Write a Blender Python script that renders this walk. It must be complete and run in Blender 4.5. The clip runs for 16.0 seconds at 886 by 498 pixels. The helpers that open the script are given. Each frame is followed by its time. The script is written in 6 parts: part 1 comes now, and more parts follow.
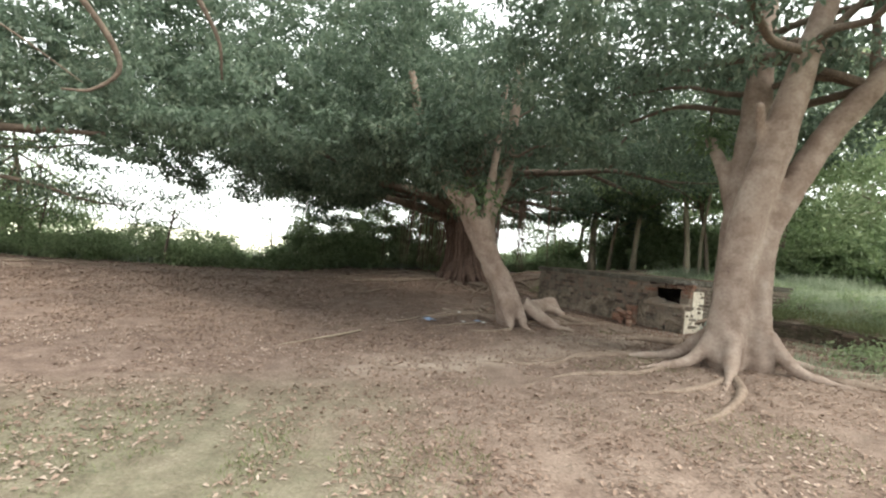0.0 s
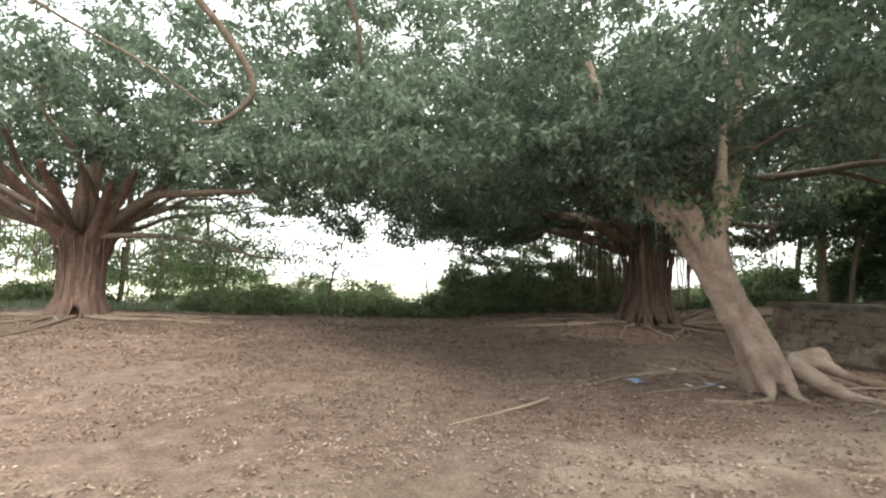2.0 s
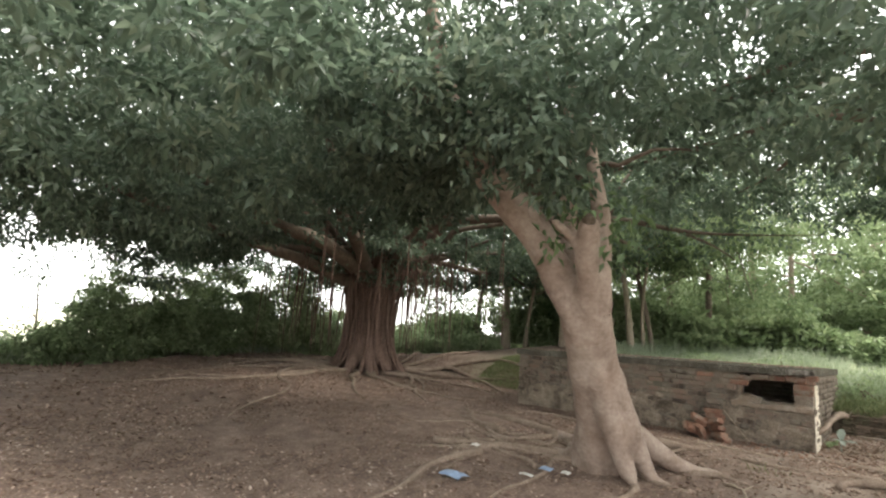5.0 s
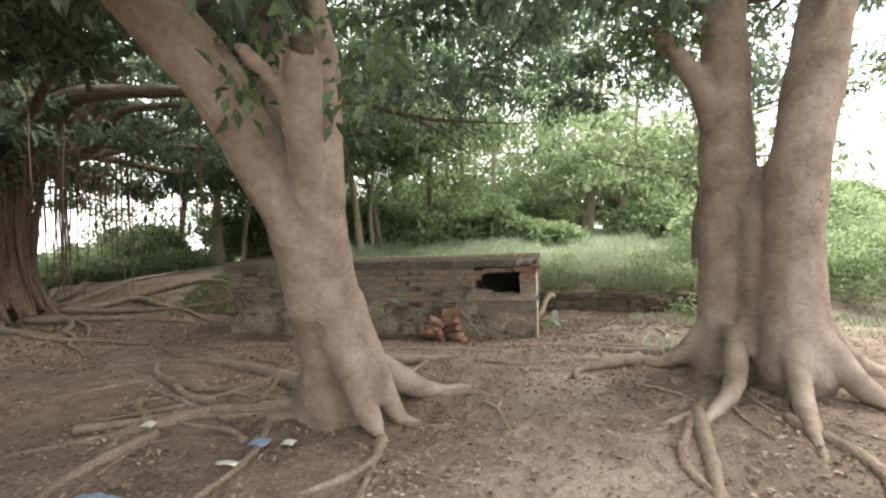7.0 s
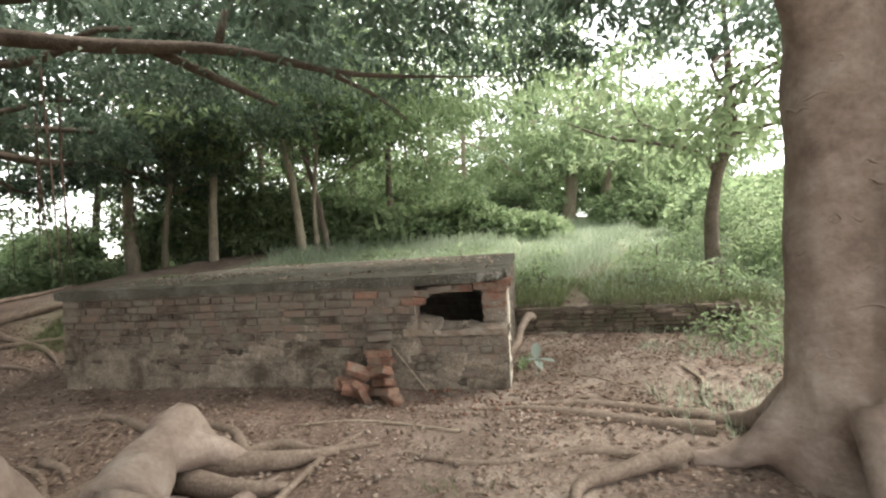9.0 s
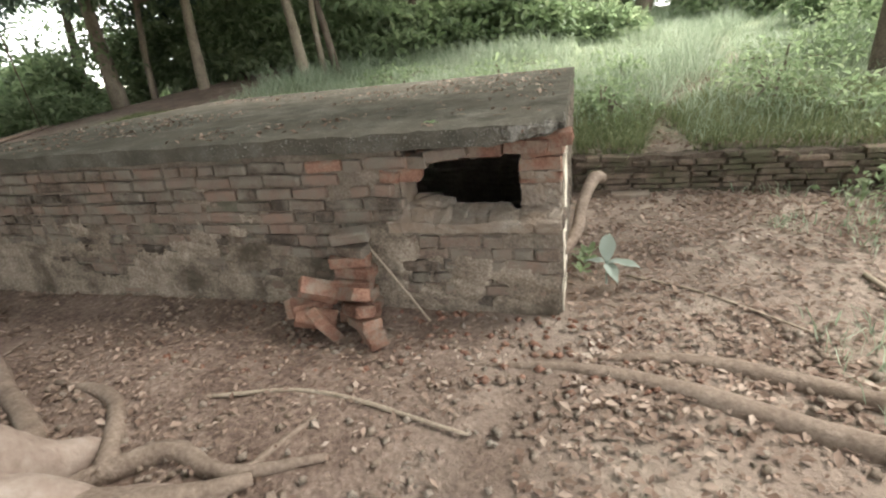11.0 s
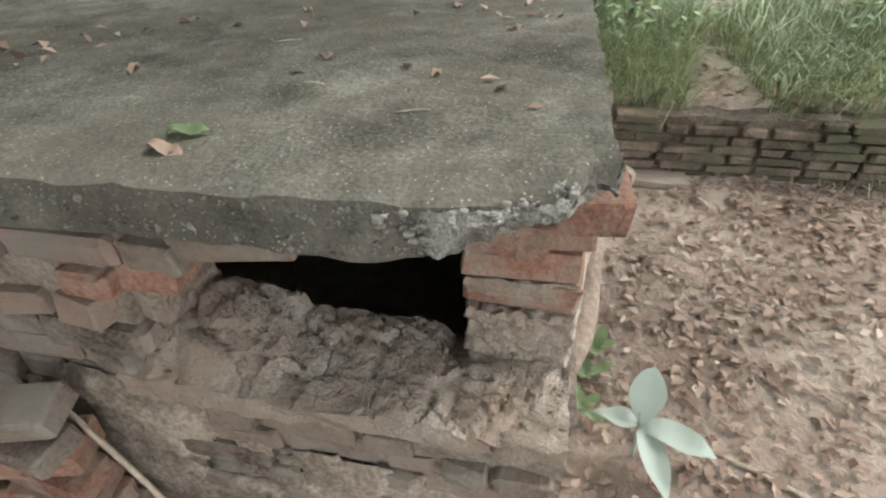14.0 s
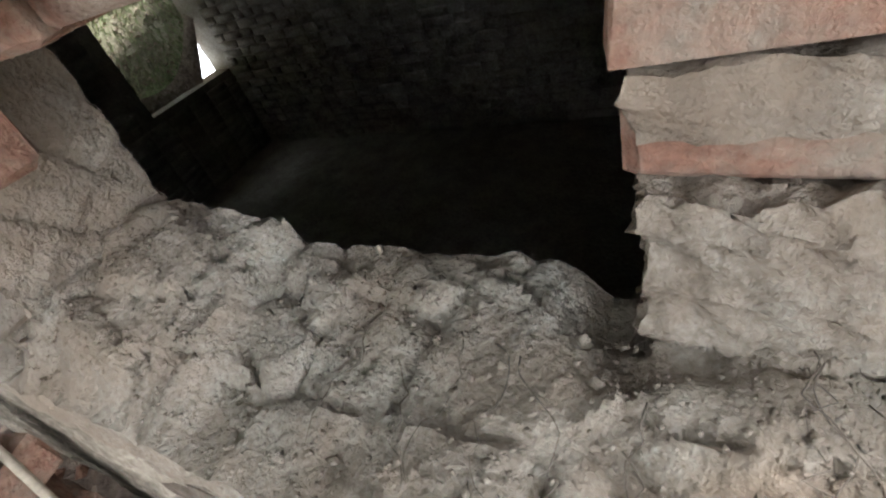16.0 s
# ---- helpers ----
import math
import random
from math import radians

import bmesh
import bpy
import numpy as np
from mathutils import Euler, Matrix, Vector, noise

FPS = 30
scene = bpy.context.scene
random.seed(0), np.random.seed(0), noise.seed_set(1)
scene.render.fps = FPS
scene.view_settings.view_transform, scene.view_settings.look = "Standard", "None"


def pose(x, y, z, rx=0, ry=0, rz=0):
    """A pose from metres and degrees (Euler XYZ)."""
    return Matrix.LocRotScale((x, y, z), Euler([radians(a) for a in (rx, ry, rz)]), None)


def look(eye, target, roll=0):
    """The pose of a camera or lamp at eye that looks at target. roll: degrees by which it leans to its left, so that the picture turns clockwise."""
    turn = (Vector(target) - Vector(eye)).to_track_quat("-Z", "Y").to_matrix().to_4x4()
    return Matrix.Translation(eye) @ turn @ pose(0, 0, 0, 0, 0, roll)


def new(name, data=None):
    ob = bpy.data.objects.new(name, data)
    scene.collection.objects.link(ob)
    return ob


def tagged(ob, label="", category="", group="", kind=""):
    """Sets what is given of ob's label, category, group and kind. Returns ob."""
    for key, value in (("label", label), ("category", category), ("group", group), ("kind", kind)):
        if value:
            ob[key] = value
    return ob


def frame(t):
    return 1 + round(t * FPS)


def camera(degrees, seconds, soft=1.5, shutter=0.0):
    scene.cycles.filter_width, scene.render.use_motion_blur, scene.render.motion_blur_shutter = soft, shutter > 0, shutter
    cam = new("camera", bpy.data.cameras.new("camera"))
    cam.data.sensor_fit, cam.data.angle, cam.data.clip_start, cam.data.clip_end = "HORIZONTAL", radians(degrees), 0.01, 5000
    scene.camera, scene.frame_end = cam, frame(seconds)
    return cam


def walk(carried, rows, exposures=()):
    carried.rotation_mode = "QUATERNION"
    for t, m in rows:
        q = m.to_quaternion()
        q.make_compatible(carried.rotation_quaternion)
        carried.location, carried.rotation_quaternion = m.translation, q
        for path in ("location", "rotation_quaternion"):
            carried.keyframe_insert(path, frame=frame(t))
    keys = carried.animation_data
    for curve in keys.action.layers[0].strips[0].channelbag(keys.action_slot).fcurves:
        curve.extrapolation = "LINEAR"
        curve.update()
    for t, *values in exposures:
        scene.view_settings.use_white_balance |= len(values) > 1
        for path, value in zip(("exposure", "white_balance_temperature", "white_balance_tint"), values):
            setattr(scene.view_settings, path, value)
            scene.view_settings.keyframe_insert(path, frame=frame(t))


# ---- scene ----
cam = camera(84.2, 16.0, soft=2.2)
PATH = [
    (0, (6.126, -8.052, 1.072), (4.331, -7.171, 1.076), 5.0),
    (0.5, (5.686, -7.965, 1.002), (3.84, -7.196, 1.024), 3.7),
    (1, (5.227, -7.999, 1.009), (3.35, -7.309, 1.057), 3.2),
    (1.5, (4.711, -7.96, 1.017), (2.787, -7.421, 1.11), 2.6),
    (2, (4.211, -7.902, 1.049), (2.239, -7.597, 1.182), 1.9),
    (2.5, (3.624, -7.988, 1.011), (1.639, -7.798, 1.164), 1.8),
    (3, (2.997, -7.856, 1.049), (1.064, -7.373, 1.222), 1.7),
    (3.5, (2.412, -7.913, 1.035), (0.713, -6.889, 1.286), 2.5),
    (3.7, (2.18, -7.953, 0.97), (0.539, -6.846, 1.258), 3.5),
    (5.8, (0.267, -7.413, 1.031), (-0.709, -5.679, 1.237), 1.5),
    (6, (0.186, -7.254, 1.028), (-0.653, -5.442, 1.15), 0.8),
    (6.5, (0.21, -6.772, 1.058), (-0.363, -4.856, 1.059), -1.2),
    (7, (0.142, -6.279, 1.093), (-0.269, -4.322, 1.078), -1.4),
    (7.5, (0.183, -5.75, 1.092), (-0.184, -3.783, 1.091), -1.9),
    (8, (0.16, -5.256, 1.155), (-0.246, -3.298, 1.15), -2.7),
    (8.5, (0.112, -4.699, 1.185), (-0.242, -2.731, 1.153), -2.6),
    (9, (0.2, -4.132, 1.214), (-0.135, -2.161, 1.162), -3.1),
    (9.5, (0.129, -3.63, 1.247), (-0.252, -1.668, 1.183), -3.4),
    (10, (0.166, -3.079, 1.226), (-0.324, -1.172, 0.875), -5.1),
    (10.2, (0.162, -2.902, 1.216), (-0.342, -1.029, 0.729), -5.8),
    (12.3, (-0.005, -1.604, 1.352), (-0.574, 0.108, 0.487), -4.4),
    (12.5, (0.015, -1.521, 1.347), (-0.535, 0.193, 0.476), -4.2),
    (13, (0.06, -1.29, 1.352), (-0.516, 0.406, 0.463), -4.7),
    (13.5, (-0.051, -0.86, 1.277), (-0.5, 0.802, 0.26), -2.8),
    (14, (-0.091, -0.541, 1.21), (-0.438, 1.016, 0.004), -1.9),
    (14.5, (-0.104, -0.277, 1.065), (-0.759, 1.112, -0.216), -9.2),
    (15, (-0.141, -0.168, 0.875), (-1.028, 1.108, -0.384), -15.7),
    (15.5, (-0.155, -0.144, 0.76), (-1.092, 1.118, -0.477), -17.9),
    (16, (-0.159, -0.106, 0.739), (-1.123, 1.154, -0.479), -21.4),
]
EXPOSURES = [(0, 0.55, 6500, 8), (3.5, 0.8, 6700, 10), (6, 1.1, 6700, 11), (7.5, 1.05, 6700, 11), (10, 1.25, 6500, 11), (12.5, 1.4, 6500, 12), (13.5, 1.5, 6350, 12), (14, 1.65, 6200, 11), (14.5, 1.9, 6050, 10), (15, 1.82, 6000, 10), (15.5, 2.3, 5900, 9), (16, 2.38, 5900, 9)]
walk(cam, [(t, look(eye, target, roll)) for t, eye, target, roll in PATH], EXPOSURES)

# ---- sky and sun: bright hazy overcast ----
world = bpy.data.worlds.new("hazy_sky")
scene.world = world
world.use_nodes = True
wt = world.node_tree
sky = wt.nodes.new("ShaderNodeTexSky")
sky.sky_type, sky.sun_disc = "NISHITA", False
sky.sun_elevation, sky.sun_rotation = radians(48), radians(62)
sky.air_density, sky.dust_density, sky.ozone_density = 1.0, 2.0, 1.0
haze = wt.nodes.new("ShaderNodeMix")
haze.data_type = "RGBA"
haze.inputs[0].default_value = 0.8
haze.inputs[7].default_value = (13.0, 13.3, 13.0, 1)
wt.links.new(sky.outputs[0], haze.inputs[6])
wt.links.new(haze.outputs[2], wt.nodes["Background"].inputs[0])
wt.nodes["Background"].inputs[1].default_value = 0.15

sun = new("sun", bpy.data.lights.new("sun", "SUN"))
sun.data.energy, sun.data.angle, sun.data.color = 3.8, radians(18), (1.0, 0.95, 0.86)
sun.matrix_world = look((20 * math.sin(radians(62)), 20 * math.cos(radians(62)), 22), (0, 0, 0))


# ---- materials ----
def material(name, stops, scale=6.0, fine=60.0, rough=0.9, bump=0.3, bump_scale=40.0, spread=0.0, detail=8.0, gloss=0.2,
             patch=None, patch_scale=2.0, patch_edge=(0.5, 0.62), translucent=0.0, stretch=(1, 1, 1), depth=0.02, grain=0.45, specks=None):
    """Noise-mottled surface: stops are (position, colour) of its ramp; patch is a second colour in larger stains."""
    m = bpy.data.materials.new(name)
    m.use_nodes = True
    t = m.node_tree
    n, link = t.nodes, t.links.new
    b = n["Principled BSDF"]
    b.inputs["Roughness"].default_value = rough
    b.inputs["Specular IOR Level"].default_value = gloss
    geo = n.new("ShaderNodeNewGeometry")
    mp = n.new("ShaderNodeMapping")
    mp.inputs["Scale"].default_value = stretch
    link(geo.outputs["Position"], mp.inputs[0])
    a = n.new("ShaderNodeTexNoise")
    a.inputs["Scale"].default_value, a.inputs["Detail"].default_value, a.inputs["Roughness"].default_value = scale, detail, 0.65
    link(mp.outputs[0], a.inputs["Vector"])
    f = n.new("ShaderNodeTexNoise")
    f.inputs["Scale"].default_value, f.inputs["Detail"].default_value = fine, 4.0
    link(mp.outputs[0], f.inputs["Vector"])
    mixf = n.new("ShaderNodeMath")
    mixf.operation = "MULTIPLY_ADD"
    mixf.inputs[1].default_value = grain
    link(f.outputs[0], mixf.inputs[0])
    half = n.new("ShaderNodeMath")
    half.operation = "MULTIPLY"
    half.inputs[1].default_value = 1 - grain
    link(a.outputs[0], half.inputs[0])
    link(half.outputs[0], mixf.inputs[2])
    value = mixf.outputs[0]
    if spread:
        info = n.new("ShaderNodeObjectInfo")
        sh = n.new("ShaderNodeMath")
        sh.operation = "MULTIPLY_ADD"
        sh.inputs[1].default_value = spread
        link(info.outputs["Random"], sh.inputs[0])
        add = n.new("ShaderNodeMath")
        add.inputs[1].default_value = -spread / 2
        link(value, add.inputs[0])
        link(add.outputs[0], sh.inputs[2])
        value = sh.outputs[0]
    ramp = n.new("ShaderNodeValToRGB")
    while len(ramp.color_ramp.elements) < len(stops):
        ramp.color_ramp.elements.new(0.5)
    for e, (p, c) in zip(ramp.color_ramp.elements, stops):
        e.position, e.color = p, (*c, 1)
    link(value, ramp.inputs[0])
    colour = ramp.outputs[0]
    if patch:
        pn = n.new("ShaderNodeTexNoise")
        pn.inputs["Scale"].default_value, pn.inputs["Detail"].default_value, pn.inputs["Roughness"].default_value = patch_scale, 7.0, 0.7
        link(geo.outputs["Position"], pn.inputs["Vector"])
        mr = n.new("ShaderNodeMapRange")
        mr.inputs[1].default_value, mr.inputs[2].default_value = patch_edge
        link(pn.outputs[0], mr.inputs[0])
        mx = n.new("ShaderNodeMix")
        mx.data_type = "RGBA"
        mx.inputs[7].default_value = (*patch, 1)
        link(mr.outputs[0], mx.inputs[0])
        link(colour, mx.inputs[6])
        colour = mx.outputs[2]
    cells = None
    if specks:
        tint, size, share = specks
        cells = n.new("ShaderNodeTexVoronoi")
        cells.inputs["Scale"].default_value = size
        link(geo.outputs["Position"], cells.inputs["Vector"])
        pick = n.new("ShaderNodeSeparateColor")
        link(cells.outputs["Color"], pick.inputs[0])
        few = n.new("ShaderNodeMath")
        few.operation = "LESS_THAN"
        few.inputs[1].default_value = share
        link(pick.outputs[0], few.inputs[0])
        close = n.new("ShaderNodeMapRange")
        close.inputs[1].default_value, close.inputs[2].default_value = 0.5, 0.3
        link(cells.outputs["Distance"], close.inputs[0])
        both = n.new("ShaderNodeMath")
        both.operation = "MULTIPLY"
        link(few.outputs[0], both.inputs[0])
        link(close.outputs[0], both.inputs[1])
        mx2 = n.new("ShaderNodeMix")
        mx2.data_type = "RGBA"
        mx2.inputs[7].default_value = (*tint, 1)
        link(both.outputs[0], mx2.inputs[0])
        link(colour, mx2.inputs[6])
        colour = mx2.outputs[2]
    link(colour, b.inputs["Base Color"])
    if bump:
        bn = n.new("ShaderNodeTexNoise")
        bn.inputs["Scale"].default_value, bn.inputs["Detail"].default_value, bn.inputs["Roughness"].default_value = bump_scale, 6.0, 0.6
        link(mp.outputs[0], bn.inputs["Vector"])
        bp = n.new("ShaderNodeBump")
        bp.inputs["Strength"].default_value, bp.inputs["Distance"].default_value = bump, depth
        link(bn.outputs[0], bp.inputs["Height"])
        link(bp.outputs[0], b.inputs["Normal"])
    if translucent:
        tr = n.new("ShaderNodeBsdfTranslucent")
        link(colour, tr.inputs[0])
        ms = n.new("ShaderNodeMixShader")
        ms.inputs[0].default_value = translucent
        link(b.outputs[0], ms.inputs[1])
        link(tr.outputs[0], ms.inputs[2])
        link(ms.outputs[0], n["Material Output"].inputs[0])
    return m


def leaf_material(name, stops, translucent=0.35, gloss=0.4, rough=0.5):
    """Leaves: every leaf or blade takes its own tint."""
    m = bpy.data.materials.new(name)
    m.use_nodes = True
    t = m.node_tree
    n, link = t.nodes, t.links.new
    b = n["Principled BSDF"]
    b.inputs["Roughness"].default_value = rough
    b.inputs["Specular IOR Level"].default_value = gloss
    geo = n.new("ShaderNodeNewGeometry")
    a = n.new("ShaderNodeTexNoise")
    a.inputs["Scale"].default_value, a.inputs["Detail"].default_value = 0.9, 3.0
    link(geo.outputs["Position"], a.inputs["Vector"])
    sh = n.new("ShaderNodeMath")
    sh.operation = "MULTIPLY_ADD"
    sh.inputs[1].default_value = 0.6
    link(geo.outputs["Random Per Island"], sh.inputs[0])
    half = n.new("ShaderNodeMath")
    half.operation = "MULTIPLY_ADD"
    half.inputs[1].default_value, half.inputs[2].default_value = 0.8, -0.2
    link(a.outputs[0], half.inputs[0])
    link(half.outputs[0], sh.inputs[2])
    ramp = n.new("ShaderNodeValToRGB")
    while len(ramp.color_ramp.elements) < len(stops):
        ramp.color_ramp.elements.new(0.5)
    for e, (p, c) in zip(ramp.color_ramp.elements, stops):
        e.position, e.color = p, (*c, 1)
    link(sh.outputs[0], ramp.inputs[0])
    link(ramp.outputs[0], b.inputs["Base Color"])
    tr = n.new("ShaderNodeBsdfTranslucent")
    link(ramp.outputs[0], tr.inputs[0])
    ms = n.new("ShaderNodeMixShader")
    ms.inputs[0].default_value = translucent
    link(b.outputs[0], ms.inputs[1])
    link(tr.outputs[0], ms.inputs[2])
    link(ms.outputs[0], n["Material Output"].inputs[0])
    return m


M_PALE_BARK = material("pale_fig_bark", [(0.3, (0.13, 0.092, 0.074)), (0.45, (0.235, 0.178, 0.145)), (0.56, (0.305, 0.242, 0.202)), (0.72, (0.41, 0.345, 0.3))], scale=3.2, fine=26,
                       bump=0.55, bump_scale=12, patch=(0.2, 0.138, 0.106), patch_scale=2.6, patch_edge=(0.5, 0.8), stretch=(1, 1, 1.1), depth=0.025, grain=0.24)
M_RED_BARK = material("reddish_fig_bark", [(0.3, (0.066, 0.045, 0.037)), (0.52, (0.155, 0.102, 0.083)), (0.75, (0.31, 0.22, 0.182))], scale=7, fine=40,
                      bump=0.7, bump_scale=22, stretch=(1.4, 1.4, 0.4), depth=0.03)
M_DARK_BARK = material("dark_limb_bark", [(0.3, (0.07, 0.055, 0.045)), (0.55, (0.16, 0.125, 0.1)), (0.8, (0.3, 0.25, 0.2))], scale=8, fine=50, bump=0.6)
M_THIN_BARK = material("grey_sapling_bark", [(0.3, (0.16, 0.125, 0.095)), (0.55, (0.3, 0.25, 0.195)), (0.8, (0.44, 0.38, 0.3))], scale=9, fine=50, bump=0.5, stretch=(1, 1, 0.6))
M_ROOT = material("dusty_root_bark", [(0.3, (0.12, 0.086, 0.066)), (0.52, (0.225, 0.172, 0.135)), (0.75, (0.35, 0.285, 0.23))], scale=8, fine=55, bump=0.7, depth=0.015)
M_BRICK = material("weathered_red_brick", [(0.28, (0.06, 0.048, 0.04)), (0.44, (0.14, 0.108, 0.086)), (0.58, (0.195, 0.146, 0.118)), (0.84, (0.24, 0.16, 0.125))],
                   scale=12, fine=95, bump=0.8, bump_scale=60, spread=0.45, patch=(0.2, 0.175, 0.145), patch_scale=5.0, patch_edge=(0.43, 0.62), depth=0.01, gloss=0.05)
M_OLD_BRICK = material("mossy_brown_brick", [(0.28, (0.045, 0.036, 0.029)), (0.46, (0.1, 0.078, 0.06)), (0.6, (0.17, 0.128, 0.1)), (0.84, (0.24, 0.18, 0.14))],
                       scale=12, fine=95, bump=0.9, bump_scale=60, spread=0.35, patch=(0.09, 0.085, 0.055), patch_scale=4.0, patch_edge=(0.45, 0.62), depth=0.012, gloss=0.05)
M_CLEAN_BRICK = material("broken_orange_brick", [(0.3, (0.11, 0.062, 0.047)), (0.48, (0.235, 0.125, 0.09)), (0.62, (0.3, 0.18, 0.132)), (0.74, (0.37, 0.265, 0.2))],
                         scale=14, fine=110, bump=0.7, bump_scale=80, spread=0.22, patch=(0.25, 0.2, 0.16), patch_scale=9.0, patch_edge=(0.47, 0.64), depth=0.014, gloss=0.05)
M_MORTAR = material("crumbling_mud_mortar", [(0.3, (0.075, 0.06, 0.047)), (0.5, (0.185, 0.15, 0.12)), (0.72, (0.33, 0.28, 0.23))],
                    scale=11, fine=90, bump=0.8, bump_scale=45, patch=(0.12, 0.115, 0.085), patch_scale=3.0, patch_edge=(0.52, 0.66), depth=0.015)
M_RUBBLE = material("lime_mortar_rubble", [(0.3, (0.14, 0.11, 0.087)), (0.44, (0.245, 0.203, 0.165)), (0.56, (0.335, 0.288, 0.243)), (0.7, (0.49, 0.445, 0.39))],
                    scale=8, fine=170, bump=1.0, bump_scale=110, patch=(0.25, 0.192, 0.148), patch_scale=5.0, patch_edge=(0.4, 0.62), depth=0.011, grain=0.4, gloss=0.05)
M_PLASTER = material("stained_lime_plaster", [(0.3, (0.075, 0.06, 0.047)), (0.46, (0.19, 0.153, 0.12)), (0.58, (0.3, 0.25, 0.2)), (0.72, (0.42, 0.365, 0.3))],
                     scale=7, fine=80, bump=0.55, bump_scale=40, patch=(0.085, 0.07, 0.054), patch_scale=2.1, patch_edge=(0.47, 0.6), depth=0.014, gloss=0.05)
M_EARTH = material("dark_root_bound_earth", [(0.3, (0.05, 0.038, 0.028)), (0.52, (0.11, 0.085, 0.065)), (0.74, (0.2, 0.16, 0.125))], scale=9, fine=60, bump=1.0, bump_scale=35, depth=0.03)
M_WHITE = material("flaking_limewash", [(0.3, (0.42, 0.36, 0.28)), (0.5, (0.62, 0.56, 0.46)), (0.7, (0.76, 0.7, 0.6))], scale=14, fine=90, bump=0.6)
M_SLAB = material("lichened_concrete", [(0.34, (0.045, 0.042, 0.035)), (0.46, (0.092, 0.086, 0.071)), (0.56, (0.15, 0.141, 0.119)), (0.68, (0.28, 0.264, 0.23))],
                  scale=5, fine=150, bump=0.6, bump_scale=80, patch=(0.095, 0.084, 0.067), patch_scale=2.6, patch_edge=(0.42, 0.66), depth=0.012, grain=0.35, gloss=0.0, rough=1.0, specks=((0.27, 0.255, 0.225), 230.0, 0.035))
M_BREAK = material("freshly_broken_concrete", [(0.34, (0.13, 0.12, 0.106)), (0.48, (0.29, 0.275, 0.25)), (0.66, (0.48, 0.455, 0.415))], scale=26, fine=230, bump=1.0, bump_scale=150, patch=(0.13, 0.12, 0.1),
                   patch_scale=18.0, patch_edge=(0.46, 0.6), depth=0.014, grain=0.55, gloss=0.05)
M_STONE = material("river_pebble", [(0.3, (0.15, 0.14, 0.12)), (0.55, (0.23, 0.215, 0.19)), (0.75, (0.33, 0.315, 0.28))], scale=30, fine=140, bump=0.3, gloss=0.1)
M_DARK_WALL = material("damp_inner_brickwork", [(0.3, (0.2, 0.172, 0.145)), (0.5, (0.38, 0.33, 0.275)), (0.72, (0.56, 0.5, 0.425))], scale=8, fine=60, bump=0.6)
M_LEAF_DARK = leaf_material("fig_leaf", [(0.1, (0.065, 0.095, 0.066)), (0.45, (0.12, 0.168, 0.118)), (0.75, (0.175, 0.228, 0.16)), (0.97, (0.28, 0.32, 0.225))], 0.55, 0.5, 0.42)
M_LEAF_MID = leaf_material("woodland_leaf", [(0.1, (0.065, 0.1, 0.05)), (0.5, (0.12, 0.18, 0.085)), (0.9, (0.2, 0.27, 0.13))], 0.5)
M_LEAF_LIGHT = leaf_material("thin_broad_leaf", [(0.1, (0.12, 0.17, 0.085)), (0.5, (0.19, 0.26, 0.13)), (0.9, (0.3, 0.36, 0.2))], 0.5)
M_GRASS = leaf_material("tall_grass", [(0.1, (0.2, 0.25, 0.165)), (0.5, (0.34, 0.4, 0.285)), (0.9, (0.5, 0.54, 0.43))], 0.55, 0.2, 0.7)
M_TURF = leaf_material("sparse_turf", [(0.1, (0.1, 0.12, 0.055)), (0.5, (0.17, 0.2, 0.095)), (0.9, (0.28, 0.29, 0.16))], 0.3, 0.2, 0.7)
M_LITTER = leaf_material("dry_leaf_litter", [(0.05, (0.12, 0.075, 0.055)), (0.4, (0.205, 0.145, 0.113)), (0.7, (0.34, 0.252, 0.2)), (0.95, (0.52, 0.44, 0.375))], 0.1, 0.1, 0.9)
M_PLANT = leaf_material("grey_green_leaf", [(0.1, (0.22, 0.26, 0.22)), (0.6, (0.33, 0.38, 0.33)), (0.95, (0.5, 0.53, 0.49))], 0.25, 0.4, 0.5)
# leaf colour raised to paint in open-sky light and distant haze
M_LEAF_LIT = leaf_material("leaf_painted_sunlit", [(0.1, (0.17, 0.23, 0.12)), (0.5, (0.27, 0.35, 0.19)), (0.9, (0.4, 0.46, 0.28))], 0.62)
M_WOOD = material("bleached_twig", [(0.3, (0.2, 0.155, 0.115)), (0.55, (0.34, 0.28, 0.215)), (0.8, (0.47, 0.41, 0.33))], scale=20, fine=90, bump=0.3)
M_RAG = material("dusty_white_film", [(0.3, (0.38, 0.36, 0.33)), (0.7, (0.66, 0.64, 0.6))], scale=12, fine=50, bump=0.3, rough=0.4)
M_BLUE = material("faded_blue_plastic", [(0.3, (0.16, 0.22, 0.33)), (0.7, (0.3, 0.38, 0.5))], scale=12, fine=50, bump=0.3, rough=0.45)


